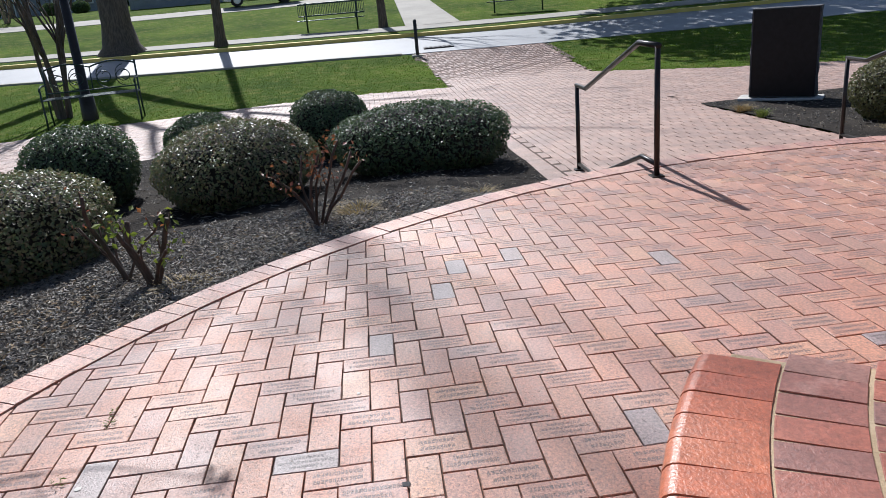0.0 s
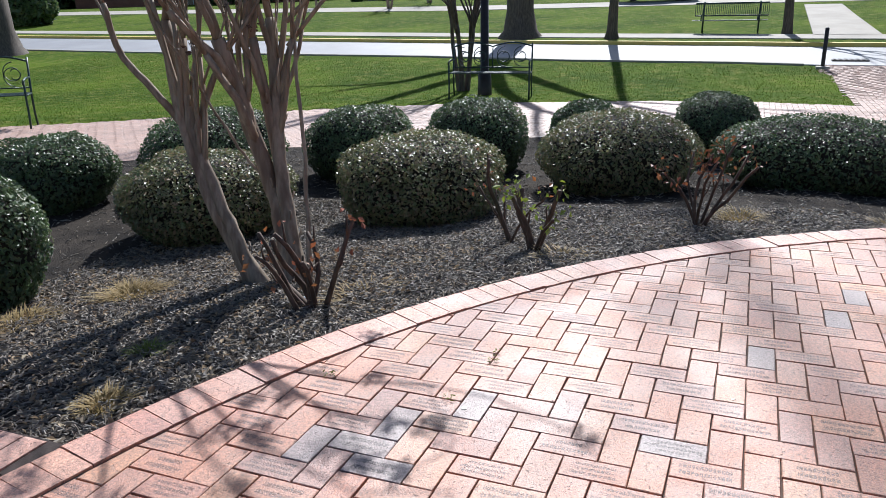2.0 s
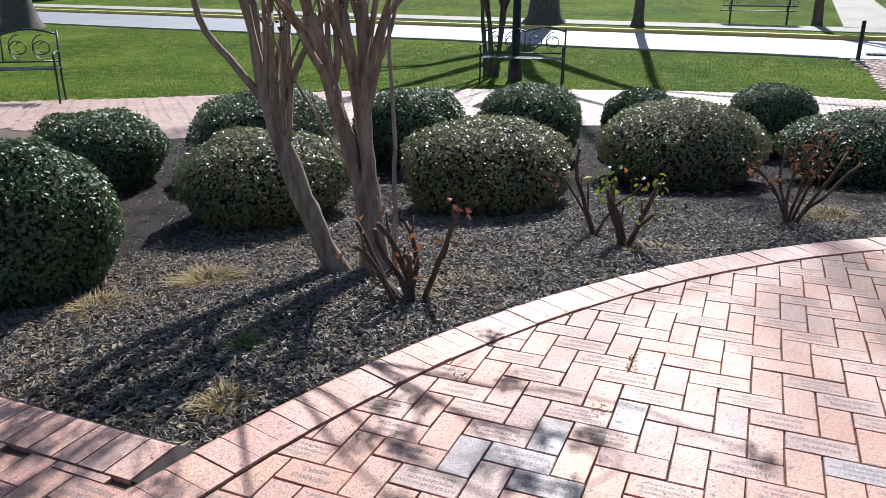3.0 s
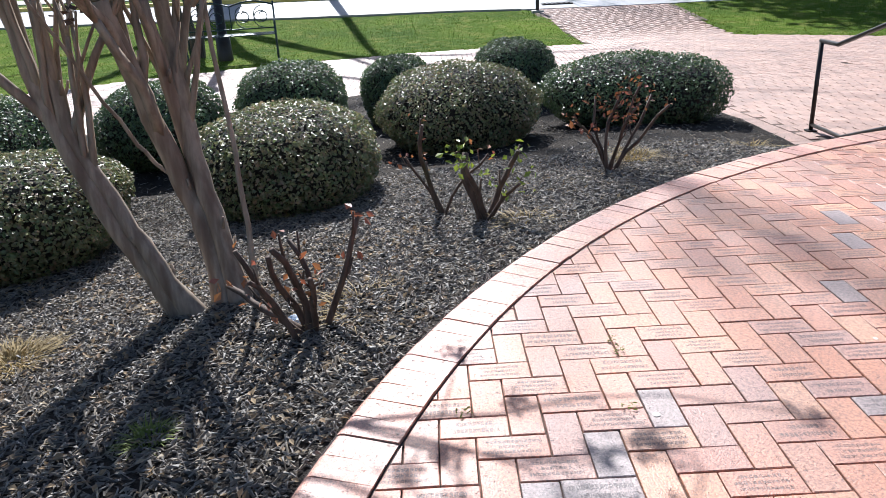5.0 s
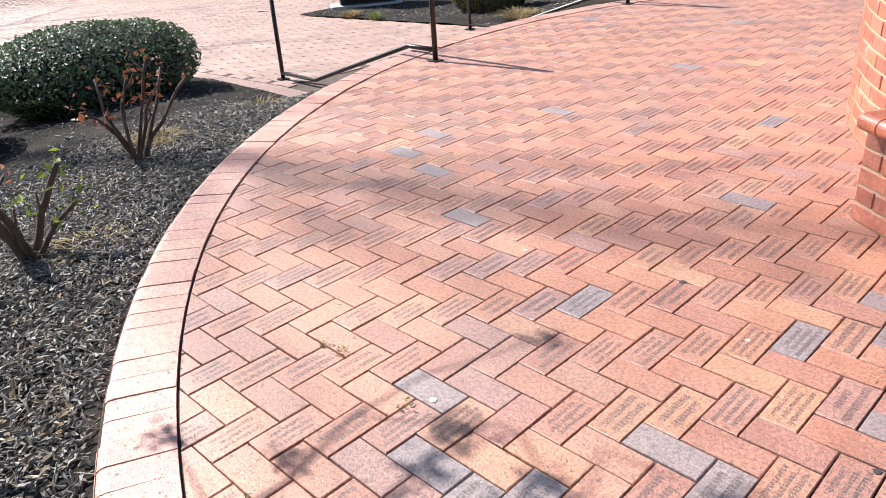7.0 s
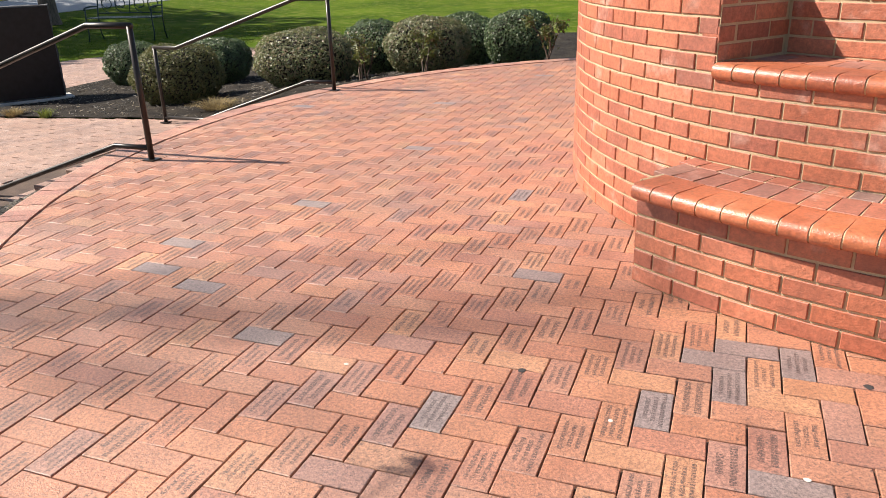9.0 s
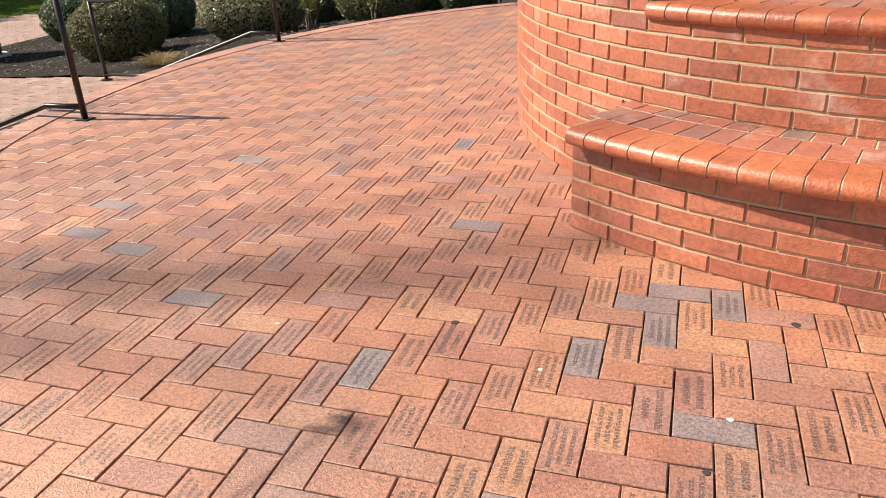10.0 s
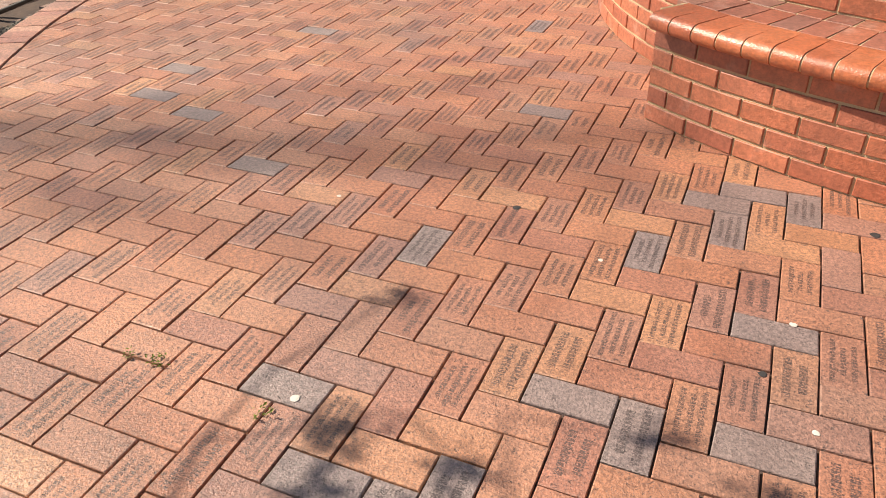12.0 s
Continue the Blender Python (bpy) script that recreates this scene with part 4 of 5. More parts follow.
litter = thing("paper_scrap", "small crumpled scrap of pale blue paper in the mulch", "litter", pose(-0.97, -1.85, bed_z(-0.97, -1.85) + 0.02, 20, 30, 10))
bm = bmesh.new()
bmesh.ops.create_grid(bm, x_segments=5, y_segments=4, size=0.03)
for v in bm.verts:
    v.co.z = 0.018 * noise.noise(v.co * 60)
bmesh.ops.solidify(bm, geom=bm.faces[:], thickness=0.001)
part("sheet", bm, simple("pale_paper", (0.5, 0.6, 0.72), (0.62, 0.7, 0.8), 30.0, 0.7), litter)


# ---- mulch and grass ----
def scatter(n, seed, x0, x1, y0, y1, ok):
    rng = np.random.default_rng(seed)
    out = []
    while len(out) < n:
        x, y = rng.uniform(x0, x1), rng.uniform(y0, y1)
        if ok(x, y):
            out.append((x, y))
    return rng, out


def chips(name, n, seed, area, lo, hi):
    rng, pts = scatter(n, seed, *area, in_bed)
    V, F = [], []
    for x, y in pts:
        a, t = rng.uniform(0, 6.28), rng.normal(0, 0.34)
        L, w = rng.uniform(lo, hi), rng.uniform(0.004, 0.012)
        z = bed_z(x, y) + rng.uniform(0.0, 0.016)
        dx, dy, dz = math.cos(a) * L / 2, math.sin(a) * L / 2, math.sin(t) * L / 2
        px, py = -math.sin(a) * w / 2, math.cos(a) * w / 2
        b = len(V)
        r = rng.normal(0, 0.3)
        V += [(x - dx - px, y - dy - py, z - dz), (x + dx - px * 0.5, y + dy - py * 0.5, z + dz), (x + dx + px * 0.5, y + dy + py * 0.5, z + dz + r * w), (x - dx + px, y - dy + py, z - dz + r * w), (x, y, z + w * 0.7)]
        F += [(b, b + 1, b + 4), (b + 1, b + 2, b + 4), (b + 2, b + 3, b + 4), (b + 3, b, b + 4)]
    tagged(part(name, mesh_of(name, V, F, M_CHIP)), "dark shredded bark mulch", "mulch", kind="stuff")


chips("mulch_chips", 62000, 91, (-4.0, 0.7, -4.2, 2.0), 0.015, 0.06)
chips("mulch_chips", 12000, 92, (-9.2, 0.0, -8.0, 9.5), 0.03, 0.08)


def litter_leaves(n, seed, area):
    rng, pts = scatter(n, seed, *area, in_bed)
    c = np.array([(x, y, bed_z(x, y) + rng.uniform(0.008, 0.022)) for x, y in pts])
    LV, LF = leaves(rng, c, np.tile(np.array([0.0, 0.0, 1.0]), (n, 1)), 0.035, 0.8, 0.5)
    tagged(part("leaf_litter", mesh_of("leaf_litter", LV, LF, M_LITTER)), "scattered dry tan leaves on the mulch", "leaf litter", kind="stuff")


M_LITTER = leafy("dry_leaf", [(0.28, 0.19, 0.11), (0.36, 0.27, 0.17), (0.20, 0.13, 0.08), (0.45, 0.38, 0.28)], 0.7, 0.3)
litter_leaves(2200, 95, (-2.2, 0.66, -4.2, -1.2))
litter_leaves(350, 96, (-4.0, -1.0, -2.0, 2.0))


def on_lawn(x, y):
    r, a = polar(x, y)
    return r > path_outer(a) + 0.05 and not on_path(x, y) and -20.4 - 0.1 * max(0, -y) < x


def grass(n, seed, area):
    rng, pts = scatter(n, seed, *area, on_lawn)
    p = np.array(pts)
    z = np.array([ground_z(x, y) for x, y in pts])
    a = rng.uniform(0, 6.28, n)
    root = np.stack([p[:, 0], p[:, 1], z - 0.01], 1)
    h = rng.uniform(0.015, 0.05, n)
    side = np.stack([np.cos(a), np.sin(a), 0 * a], 1) * (0.5 * rng.uniform(0.012, 0.03, n))[:, None]
    tip = root + np.stack([rng.normal(0, 0.03, n), rng.normal(0, 0.03, n), h], 1)
    V = np.stack([root - side, root + side, tip], 1).reshape(-1, 3)
    F = np.arange(3 * n).reshape(-1, 3)
    tagged(part("grass", mesh_of("grass", V, F, M_BLADE)), "short green lawn grass", "grass", kind="stuff")


grass(90000, 93, (-24.0, -7.0, -24.0, 18.0))


# ---- far houses, car, hedge ----
M_HOUSE = simple("house_brick", (0.20, 0.085, 0.06), (0.26, 0.12, 0.085), 1.2, 0.85, 14.0, 0.4, 0.02)
M_SIDING = simple("grey_siding", (0.22, 0.24, 0.27), (0.27, 0.29, 0.32), 1.5, 0.7, 18.0, 0.3)
M_ROOF = simple("dark_roof", (0.06, 0.055, 0.055), (0.09, 0.085, 0.08), 1.5, 0.9, 20.0, 0.5)
M_TRIM = simple("white_trim", (0.68, 0.68, 0.66), (0.76, 0.76, 0.74), 2.0, 0.6, 40.0, 0.1)
M_GLASS = Shader("dark_window_glass", 0.08, 0.0, 0.6).colour((0.02, 0.025, 0.03)).m


def house(x, y, turn, length, depth, storey, material, openings, label):
    """Front along local x, facing +y of the house; openings: (centre, width, sill, head, door?)."""
    ob = thing("house", label, "house", pose(x, y, ground_z(x, y) - 0.2, 0, 0, turn), "houses beyond the lawn")
    part("wall", box_bm(-length / 2, length / 2, -depth, 0, -0.5, storey, bevel=0.02), material, ob)
    bm = bmesh.new()
    pts = [(-length / 2 - 0.4, 0.5, storey), (-length / 2 - 0.4, -depth - 0.5, storey), (-length / 2 - 0.4, -depth / 2, storey + depth * 0.35)]
    va = [bm.verts.new(p) for p in pts]
    vb = [bm.verts.new((length / 2 + 0.4, p[1], p[2])) for p in pts]
    bm.faces.new(va); bm.faces.new(vb[::-1])
    for i in range(3):
        bm.faces.new((va[i], vb[i], vb[(i + 1) % 3], va[(i + 1) % 3]))
    bmesh.ops.recalc_face_normals(bm, faces=bm.faces)
    part("roof", bm, M_ROOF, ob)
    for c, w, sill, head, door in openings:
        name = "door" if door else "window"
        fr = part(name, box_bm(c - w / 2 - 0.1, c + w / 2 + 0.1, 0.0, 0.06, sill - 0.1, head + 0.1, bevel=0.01), M_TRIM, ob)
        part("pane", box_bm(c - w / 2, c - 0.03, 0.055, 0.075, sill, head), M_GLASS, fr)
        part("pane", box_bm(c + 0.03, c + w / 2, 0.055, 0.075, sill, head), M_GLASS, fr)
    return ob


house(-62, -52, -58, 22, 9, 3.2, M_HOUSE, [(-8, 1.2, 1.0, 2.4, False), (-3.5, 1.2, 1.0, 2.4, False), (0.5, 1.0, 0.2, 2.3, True), (4, 1.6, 1.0, 2.4, False), (8, 1.2, 1.0, 2.4, False)], "low red-brown brick house in shade beyond the lawn")
house(-64, -26, -78, 14, 9, 3.2, M_SIDING, [(-4.5, 1.2, 0.9, 2.3, False), (-2.8, 1.2, 0.9, 2.3, False), (1.2, 1.0, 0.2, 2.3, True), (4.2, 1.4, 0.9, 2.3, False)], "grey house with white-framed windows beyond the lawn")
house(-54, -3, -88, 24, 9, 3.4, M_SIDING, [(-9, 1.4, 0.9, 2.4, False), (-5.5, 1.4, 0.9, 2.4, False), (-1, 1.1, 0.2, 2.4, True), (3.5, 1.4, 0.9, 2.4, False), (8.0, 1.4, 0.9, 2.4, False)], "long blue-grey house in shade behind the parked car")
house(-56, 30, -100, 24, 9, 3.4, M_HOUSE, [(-8, 1.4, 0.9, 2.4, False), (-3, 1.4, 0.9, 2.4, False), (2, 1.1, 0.2, 2.4, True), (7, 1.4, 0.9, 2.4, False)], "red-brown brick house beyond the drive")


def car(x, y, turn):
    ob = thing("car", "silver hatchback car parked beyond the upper lawn", "car", pose(x, y, ground_z(x, y) + 0.03, 0, 0, turn))
    paint = Shader("silver_paint", 0.25, 0.5, 0.6).colour((0.55, 0.58, 0.62)).m
    rubber = simple("tyre_rubber", (0.015, 0.015, 0.016), (0.025, 0.025, 0.026), 9.0, 0.85)
    prof = [(-2.05, 0.35), (-2.1, 0.75), (-1.95, 0.98), (-1.7, 1.25), (-1.25, 1.48), (0.1, 1.5), (0.75, 1.12), (1.65, 0.95), (2.05, 0.78), (2.12, 0.45), (2.0, 0.3), (-1.9, 0.28)]
    bm = bmesh.new()
    a = [bm.verts.new((px, -0.86, pz)) for px, pz in prof]
    f = bm.faces.new(a)
    ext = bmesh.ops.extrude_face_region(bm, geom=[f])
    bmesh.ops.translate(bm, verts=[v for v in ext["geom"] if isinstance(v, bmesh.types.BMVert)], vec=(0, 1.72, 0))
    for v in bm.verts:
        if v.co.z > 1.05:
            v.co.y *= 0.8
    bmesh.ops.recalc_face_normals(bm, faces=bm.faces)
    bmesh.ops.bevel(bm, geom=bm.edges[:], offset=0.05, segments=2, affect="EDGES")
    part("body", bm, paint, ob)
    for s in (-1, 1):
        for w0, w1 in ((-1.5, -0.6), (-0.52, 0.4)):
            part("side_window", box_bm(w0, w1, s * 0.74 - 0.05, s * 0.74 + 0.05, 1.02, 1.36, bevel=0.02), M_GLASS, ob)
        for wx in (-1.3, 1.3):
            V, F = [], []
            tube(V, F, [(wx, s * 0.92, 0.32), (wx, s * 0.68, 0.32)], [0.32, 0.32], 20)
            wheel = part("wheel", mesh_of("wheel", V, F, rubber), None, ob)
            V, F = [], []
            tube(V, F, [(wx, s * 0.935, 0.32), (wx, s * 0.90, 0.32)], [0.19, 0.21], 16)
            part("rim", mesh_of("rim", V, F, paint), None, wheel)
        part("headlight", box_bm(1.9, 2.09, s * 0.62 - 0.14, s * 0.62 + 0.14, 0.66, 0.8, bevel=0.02), M_TRIM, ob)
        part("tail_light", box_bm(-2.09, -1.96, s * 0.7 - 0.1, s * 0.7 + 0.1, 0.75, 0.95, bevel=0.02), simple("red_lens", (0.3, 0.02, 0.02), (0.35, 0.03, 0.03), 9.0, 0.2), ob)
    return ob


car(-43.2, -5.0, 100)


def far_shrub(x, y, w, h, seed, label):
    rng = np.random.default_rng(seed)
    n = 2600
    d = rng.normal(0, 1, (n, 3))
    d /= np.linalg.norm(d, axis=1)[:, None]
    k = 1 + 0.1 * np.array([noise.noise(Vector(q * 2.2) + Vector((seed, 0, 0))) for q in d]) - np.abs(rng.normal(0, 0.07, n))
    c = d * k[:, None] * np.array([w / 2, w / 2, h / 2]) + np.array([0, 0, h * 0.45])
    c = c[c[:, 2] > -0.02]
    LV, LF = leaves(rng, c, d[:len(c)], 0.16 * h, 1.2, 0.7)
    ob = thing("hedge_shrub", label, "shrub", pose(x, y, ground_z(x, y)))
    part("foliage", mesh_of("foliage", LV, LF, M_LEAF), None, ob)
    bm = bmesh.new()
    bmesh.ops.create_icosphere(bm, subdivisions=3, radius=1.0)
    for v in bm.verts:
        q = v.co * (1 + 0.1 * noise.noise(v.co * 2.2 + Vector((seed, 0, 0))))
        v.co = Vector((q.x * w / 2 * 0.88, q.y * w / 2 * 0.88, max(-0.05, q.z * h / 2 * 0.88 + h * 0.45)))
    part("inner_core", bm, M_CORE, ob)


far_shrub(-34.5, -42.5, 3.4, 2.4, 101, "large dark evergreen shrub beyond the drive")
far_shrub(-35.5, -46.0, 4.0, 2.6, 102, "large dark evergreen shrub beyond the drive")
for k in range(16):
    a = radians(-128 - 5.4 * k)
    far_shrub(2 + (82 + 9 * (k % 3)) * math.cos(a), (82 + 9 * (k % 3)) * math.sin(a), 11, 9 + k % 3, 130 + k, "dark evergreen tree behind the houses")
for k, (hx, hy) in enumerate(((-57, -31), (-57.5, -28.5), (-58, -26), (-58.5, -22), (-59, -20))):
    far_shrub(hx, hy, 1.3, 0.9, 110 + k, "low round foundation shrub before the grey house")


# ---- brick shapes ----
def brick_mesh(name, L, H, D, bevel, material):
    """A wall brick: length along x, outer face at y=0, body to +y, bottom at z=0."""
    b = bevel
    V = [(-L / 2 + b, 0, b), (L / 2 - b, 0, b), (L / 2 - b, 0, H - b), (-L / 2 + b, 0, H - b),
         (-L / 2, b, 0), (L / 2, b, 0), (L / 2, b, H), (-L / 2, b, H), (-L / 2, D, 0), (L / 2, D, 0), (L / 2, D, H), (-L / 2, D, H)]
    F = [(0, 1, 2, 3), (4, 5, 1, 0), (5, 6, 2, 1), (6, 7, 3, 2), (7, 4, 0, 3), (8, 9, 5, 4), (9, 10, 6, 5), (10, 11, 7, 6), (11, 8, 4, 7)]
    return mesh_of(name, V, F, material)


def arc_solid(name, r0, r1, a0, a1, z0, z1, material, parent=None, label="", at=wall_at):
    """A ring segment with thickness: the backing of mortar."""
    V, F = [], []
    n = max(4, int((a1 - a0) / 1.5))
    for i in range(n + 1):
        a = a0 + (a1 - a0) * i / n
        V += [at(r0, a, z0), at(r1, a, z0), at(r1, a, z1), at(r0, a, z1)]
    for i in range(n):
        b = 4 * i
        for k in range(4):
            F.append((b + k, b + 4 + k, b + 4 + (k + 1) % 4, b + (k + 1) % 4))
    F += [(0, 1, 2, 3), (4 * n + 3, 4 * n + 2, 4 * n + 1, 4 * n)]
    bm = bmesh.new()
    vs = [bm.verts.new(v) for v in V]
    for f in F:
        bm.faces.new([vs[k] for k in f])
    bmesh.ops.recalc_face_normals(bm, faces=bm.faces)
    return part(name, bm, material, parent, label)


COURSE = 0.0733
STRETCHER = brick_mesh("brick", 0.200, 0.0623, 0.085, 0.0025, M_WALL)
HALF = brick_mesh("half_brick", 0.095, 0.0623, 0.085, 0.0025, M_WALL)


def courses(parent, radius, a0, a1, z0, z1):
    """Running bond on a curve from angle a0 to a1, in whole courses between z0 and z1."""
    pitch = math.degrees(0.2105 / radius)
    k, z = 0, z0
    while z + 0.062 < z1 + 0.004:
        if k % 2 == 0:
            a = a0 + pitch * 0.5
        else:
            a = a0 + pitch
            h = part("brick", HALF, None, parent)
            h.matrix_basis = Matrix.Translation(wall_at(radius, a0 + pitch * 0.25, z + 0.005)) @ pose(0, 0, 0, 0, 0, a0 + pitch * 0.25 + 90)
        while a + pitch * 0.45 < a1:
            o = part("brick", STRETCHER, None, parent)
            j = random.uniform(-0.0012, 0.0012)
            o.matrix_basis = Matrix.Translation(wall_at(radius + j, a, z + 0.005)) @ pose(0, 0, 0, random.uniform(-0.4, 0.4), 0, a + 90 + random.uniform(-0.3, 0.3))
            a += pitch
        k += 1
        z += COURSE


def bullnose_mesh(length, depth, height, over, name="bullnose_brick"):
    """Rounded front at y=0, tread to y=depth, top at z=0."""
    prof = []
    r = height / 2
    for i in range(9):
        t = -math.pi / 2 + math.pi * i / 8
        prof.append((r - r * math.cos(t), -r + r * math.sin(t)))
    prof += [(depth, 0.0), (depth, -height)]
    n = len(prof)
    V = [(-length / 2, p, q) for p, q in prof] + [(length / 2, p, q) for p, q in prof]
    V += V
    F = [(i, (i + 1) % n, n + (i + 1) % n, n + i) for i in range(n)] + [tuple(range(2 * n, 3 * n))[::-1], tuple(range(3 * n, 4 * n))]
    me = mesh_of(name, V, F, M_COPE)
    sm = np.zeros(len(me.polygons), dtype=bool)
    sm[:8] = True
    me.polygons.foreach_set("use_smooth", sm)
    return me


def nose_bed(parent, radius, a0, a1, z, depth, height):
    """The mortar between the bullnose bricks, in their profile and a little smaller."""
    prof, g, r = [], 0.0035, height / 2
    for i in range(9):
        t = -math.pi / 2 + math.pi * i / 8
        prof.append((r - (r - g) * math.cos(t), z - r + (r - g) * math.sin(t)))
    prof += [(depth, z - g), (depth, z - height + g)]
    V, F = [], []
    n, m = len(prof), int(a1 - a0) + 2
    for k in range(m + 1):
        a = a0 + (a1 - a0) * k / m
        V += [wall_at(radius - d, a, h) for d, h in prof]
    for k in range(m):
        F += [(k * n + i, (k + 1) * n + i, (k + 1) * n + (i + 1) % n, k * n + (i + 1) % n) for i in range(n)]
    F += [tuple(range(n)), tuple(range(m * n, m * n + n))[::-1]]
    part("mortar", mesh_of("mortar", V, F, M_MORTAR), None, parent, "cream mortar")


def coping(parent, radius, a0, a1, z, mesh):
    pitch = math.degrees(0.1005 / radius)
    a = a0 + pitch / 2
    while a < a1:
        o = part("brick", mesh, None, parent)
        o.matrix_basis = Matrix.Translation(wall_at(radius, a, z + random.uniform(-0.001, 0.001))) @ pose(0, 0, 0, 0, 0, a + 90)
        a += pitch


def tread(parent, radius, depth, a0, a1, z, pitch_m):
    me = brick_mesh("tread_brick", pitch_m - 0.011, 0.05, depth, 0.002, M_TREAD)
    pitch = math.degrees(pitch_m / radius)
    a = a0 + pitch / 2
    while a < a1:
        o = part("brick", me, None, parent)
        o.matrix_basis = Matrix.Translation(wall_at(radius, a, z - 0.05 + random.uniform(-0.001, 0.001))) @ pose(0, 0, 0, 0, 0, a + 90)
        a += pitch


# ---- the round brick wall with its seat tiers ----
A_SEAT, A_CUT, A_END = 232.7, 232.3, 298.0
wall = thing("wall_round", "curved red brick wall in running bond with cream mortar", "wall", kind="structure")
arc_solid("backing", R_BACK, R_WALL - 0.006, 60.0, A_CUT, -0.1, 1.19, M_MORTAR, wall)
seat_wall = thing("wall_seat", "curved red brick seat tier with a bullnose edge", "wall", kind="structure")
arc_solid("backing", R_SEAT - 0.14, R_SEAT - 0.006, A_SEAT + 0.15, A_END, -0.1, SEAT_Z - 0.005, M_MORTAR, seat_wall)
arc_solid("backing", R_SEAT - 0.325, R_SEAT - 0.14, A_SEAT - 0.8, A_END, -0.1, SEAT_Z - 0.005, M_MORTAR, seat_wall)
arc_solid("backing", R_WALL, R_SEAT - 0.325, A_SEAT - 1.8, A_END, -0.1, SEAT_Z - 0.005, M_MORTAR, seat_wall)
arc_solid("end_brick", R_SEAT - 0.325, R_SEAT - 0.14, A_SEAT - 1.05, A_SEAT - 0.8, -0.1, SEAT_Z - 0.053, M_WALL, seat_wall)
arc_solid("end_brick", R_WALL, R_SEAT - 0.325, A_SEAT - 2.05, A_SEAT - 1.8, -0.1, SEAT_Z - 0.053, M_WALL, seat_wall)
arc_solid("end_brick", R_SEAT - 0.14, R_SEAT - 0.01, A_SEAT - 0.05, A_SEAT + 0.15, -0.1, SEAT_Z - 0.07, M_WALL, seat_wall)
upper = thing("wall_upper_tier", "second brick tier set back into the round wall", "wall", kind="structure")
arc_solid("backing", R_BACK, R_WALL - 0.004, A_CUT, A_END, -0.1, STEP_Z - 0.005, M_MORTAR, upper)
back = thing("wall_back", "red brick riser behind the upper tier", "wall", kind="structure")
arc_solid("backing", R_BACK - 0.5, R_BACK - 0.004, A_CUT - 6, A_END, -0.1, 1.19, M_MORTAR, back)
courses(seat_wall, R_SEAT, A_SEAT, A_END - 20, 0.0, SEAT_Z - 0.025)
courses(back, R_BACK, A_CUT + 0.3, A_END - 30, STEP_Z, 1.2)


def wall_bond(radius, cut_angle, left, right, z1):
    """Running bond of the round wall; right of the cut it only rises between the two seats."""
    pitch = math.degrees(0.2105 / radius)
    z, k = 0.0, 0
    while z + 0.062 < z1:
        for q in range(-2 * left, 2 * right, 2):
            h = q + (k % 2)
            a = cut_angle + (h + 1) * pitch / 2
            low = z < STEP_Z - 0.10
            if h >= 0:
                if not (low and z > SEAT_Z - 0.08):
                    continue
                mesh, owner = STRETCHER, upper
            elif h == -1 and not low:
                mesh, owner, a = HALF, wall, cut_angle - pitch / 4
            else:
                mesh, owner = STRETCHER, wall
            o = part("brick", mesh, None, owner)
            o.matrix_basis = Matrix.Translation(wall_at(radius + random.uniform(-0.0012, 0.0012), a, z + 0.005)) @ pose(0, 0, 0, random.uniform(-0.4, 0.4), 0, a + 90 + random.uniform(-0.3, 0.3))
        z += COURSE
        k += 1


wall_bond(R_WALL, A_CUT, 12, 8, 1.19)
nose_bed(seat_wall, R_SEAT + 0.075, A_SEAT + 0.7, A_END - 15, SEAT_Z, 0.2, 0.068)
nose_bed(upper, R_WALL + 0.03, A_CUT + 0.1, A_END - 20, STEP_Z, 0.2, 0.068)
coping(seat_wall, R_SEAT + 0.075, A_SEAT + 0.7, A_END - 15, SEAT_Z, bullnose_mesh(0.093, 0.2, 0.068, 0.03))
tread(seat_wall, R_SEAT - 0.133, 0.177, A_SEAT - 1.0, A_END - 15, SEAT_Z - 0.001, 0.102)
tread(seat_wall, R_SEAT - 0.322, 0.1, A_SEAT - 2.0, A_END - 15, SEAT_Z - 0.002, 0.102)
coping(upper, R_WALL + 0.03, A_CUT + 0.1, A_END - 20, STEP_Z, bullnose_mesh(0.093, 0.205, 0.068, 0.03))
tread(upper, R_WALL - 0.185, 0.195, A_CUT + 0.8, A_END - 20, STEP_Z - 0.001, 0.108)
tread(upper, R_WALL - 0.39, 0.1, A_CUT + 0.8, A_END - 20, STEP_Z - 0.002, 0.108)
# the cut end of the wall beside the tier
end_face = wall_at(R_WALL, A_CUT, 0)
inward = (wall_at(R_BACK, A_CUT, 0) - end_face).normalized()
end_turn = math.degrees(math.atan2(inward.y, inward.x))
for k in range(5):
    for i in range(3):
        off = 0.11 + 0.2105 * i - (0.105 if k % 2 else 0)
        if off < 0.02:
            off = 0.05
        if off < 0.5:
            o = part("brick", HALF if off == 0.05 else STRETCHER, None, wall)
            p = end_face + inward * off
            o.matrix_basis = Matrix.Translation((p.x, p.y, STEP_Z + 0.004 + COURSE * k)) @ pose(0, 0, 0, 0, 0, end_turn) @ pose(0, -0.004, 0)


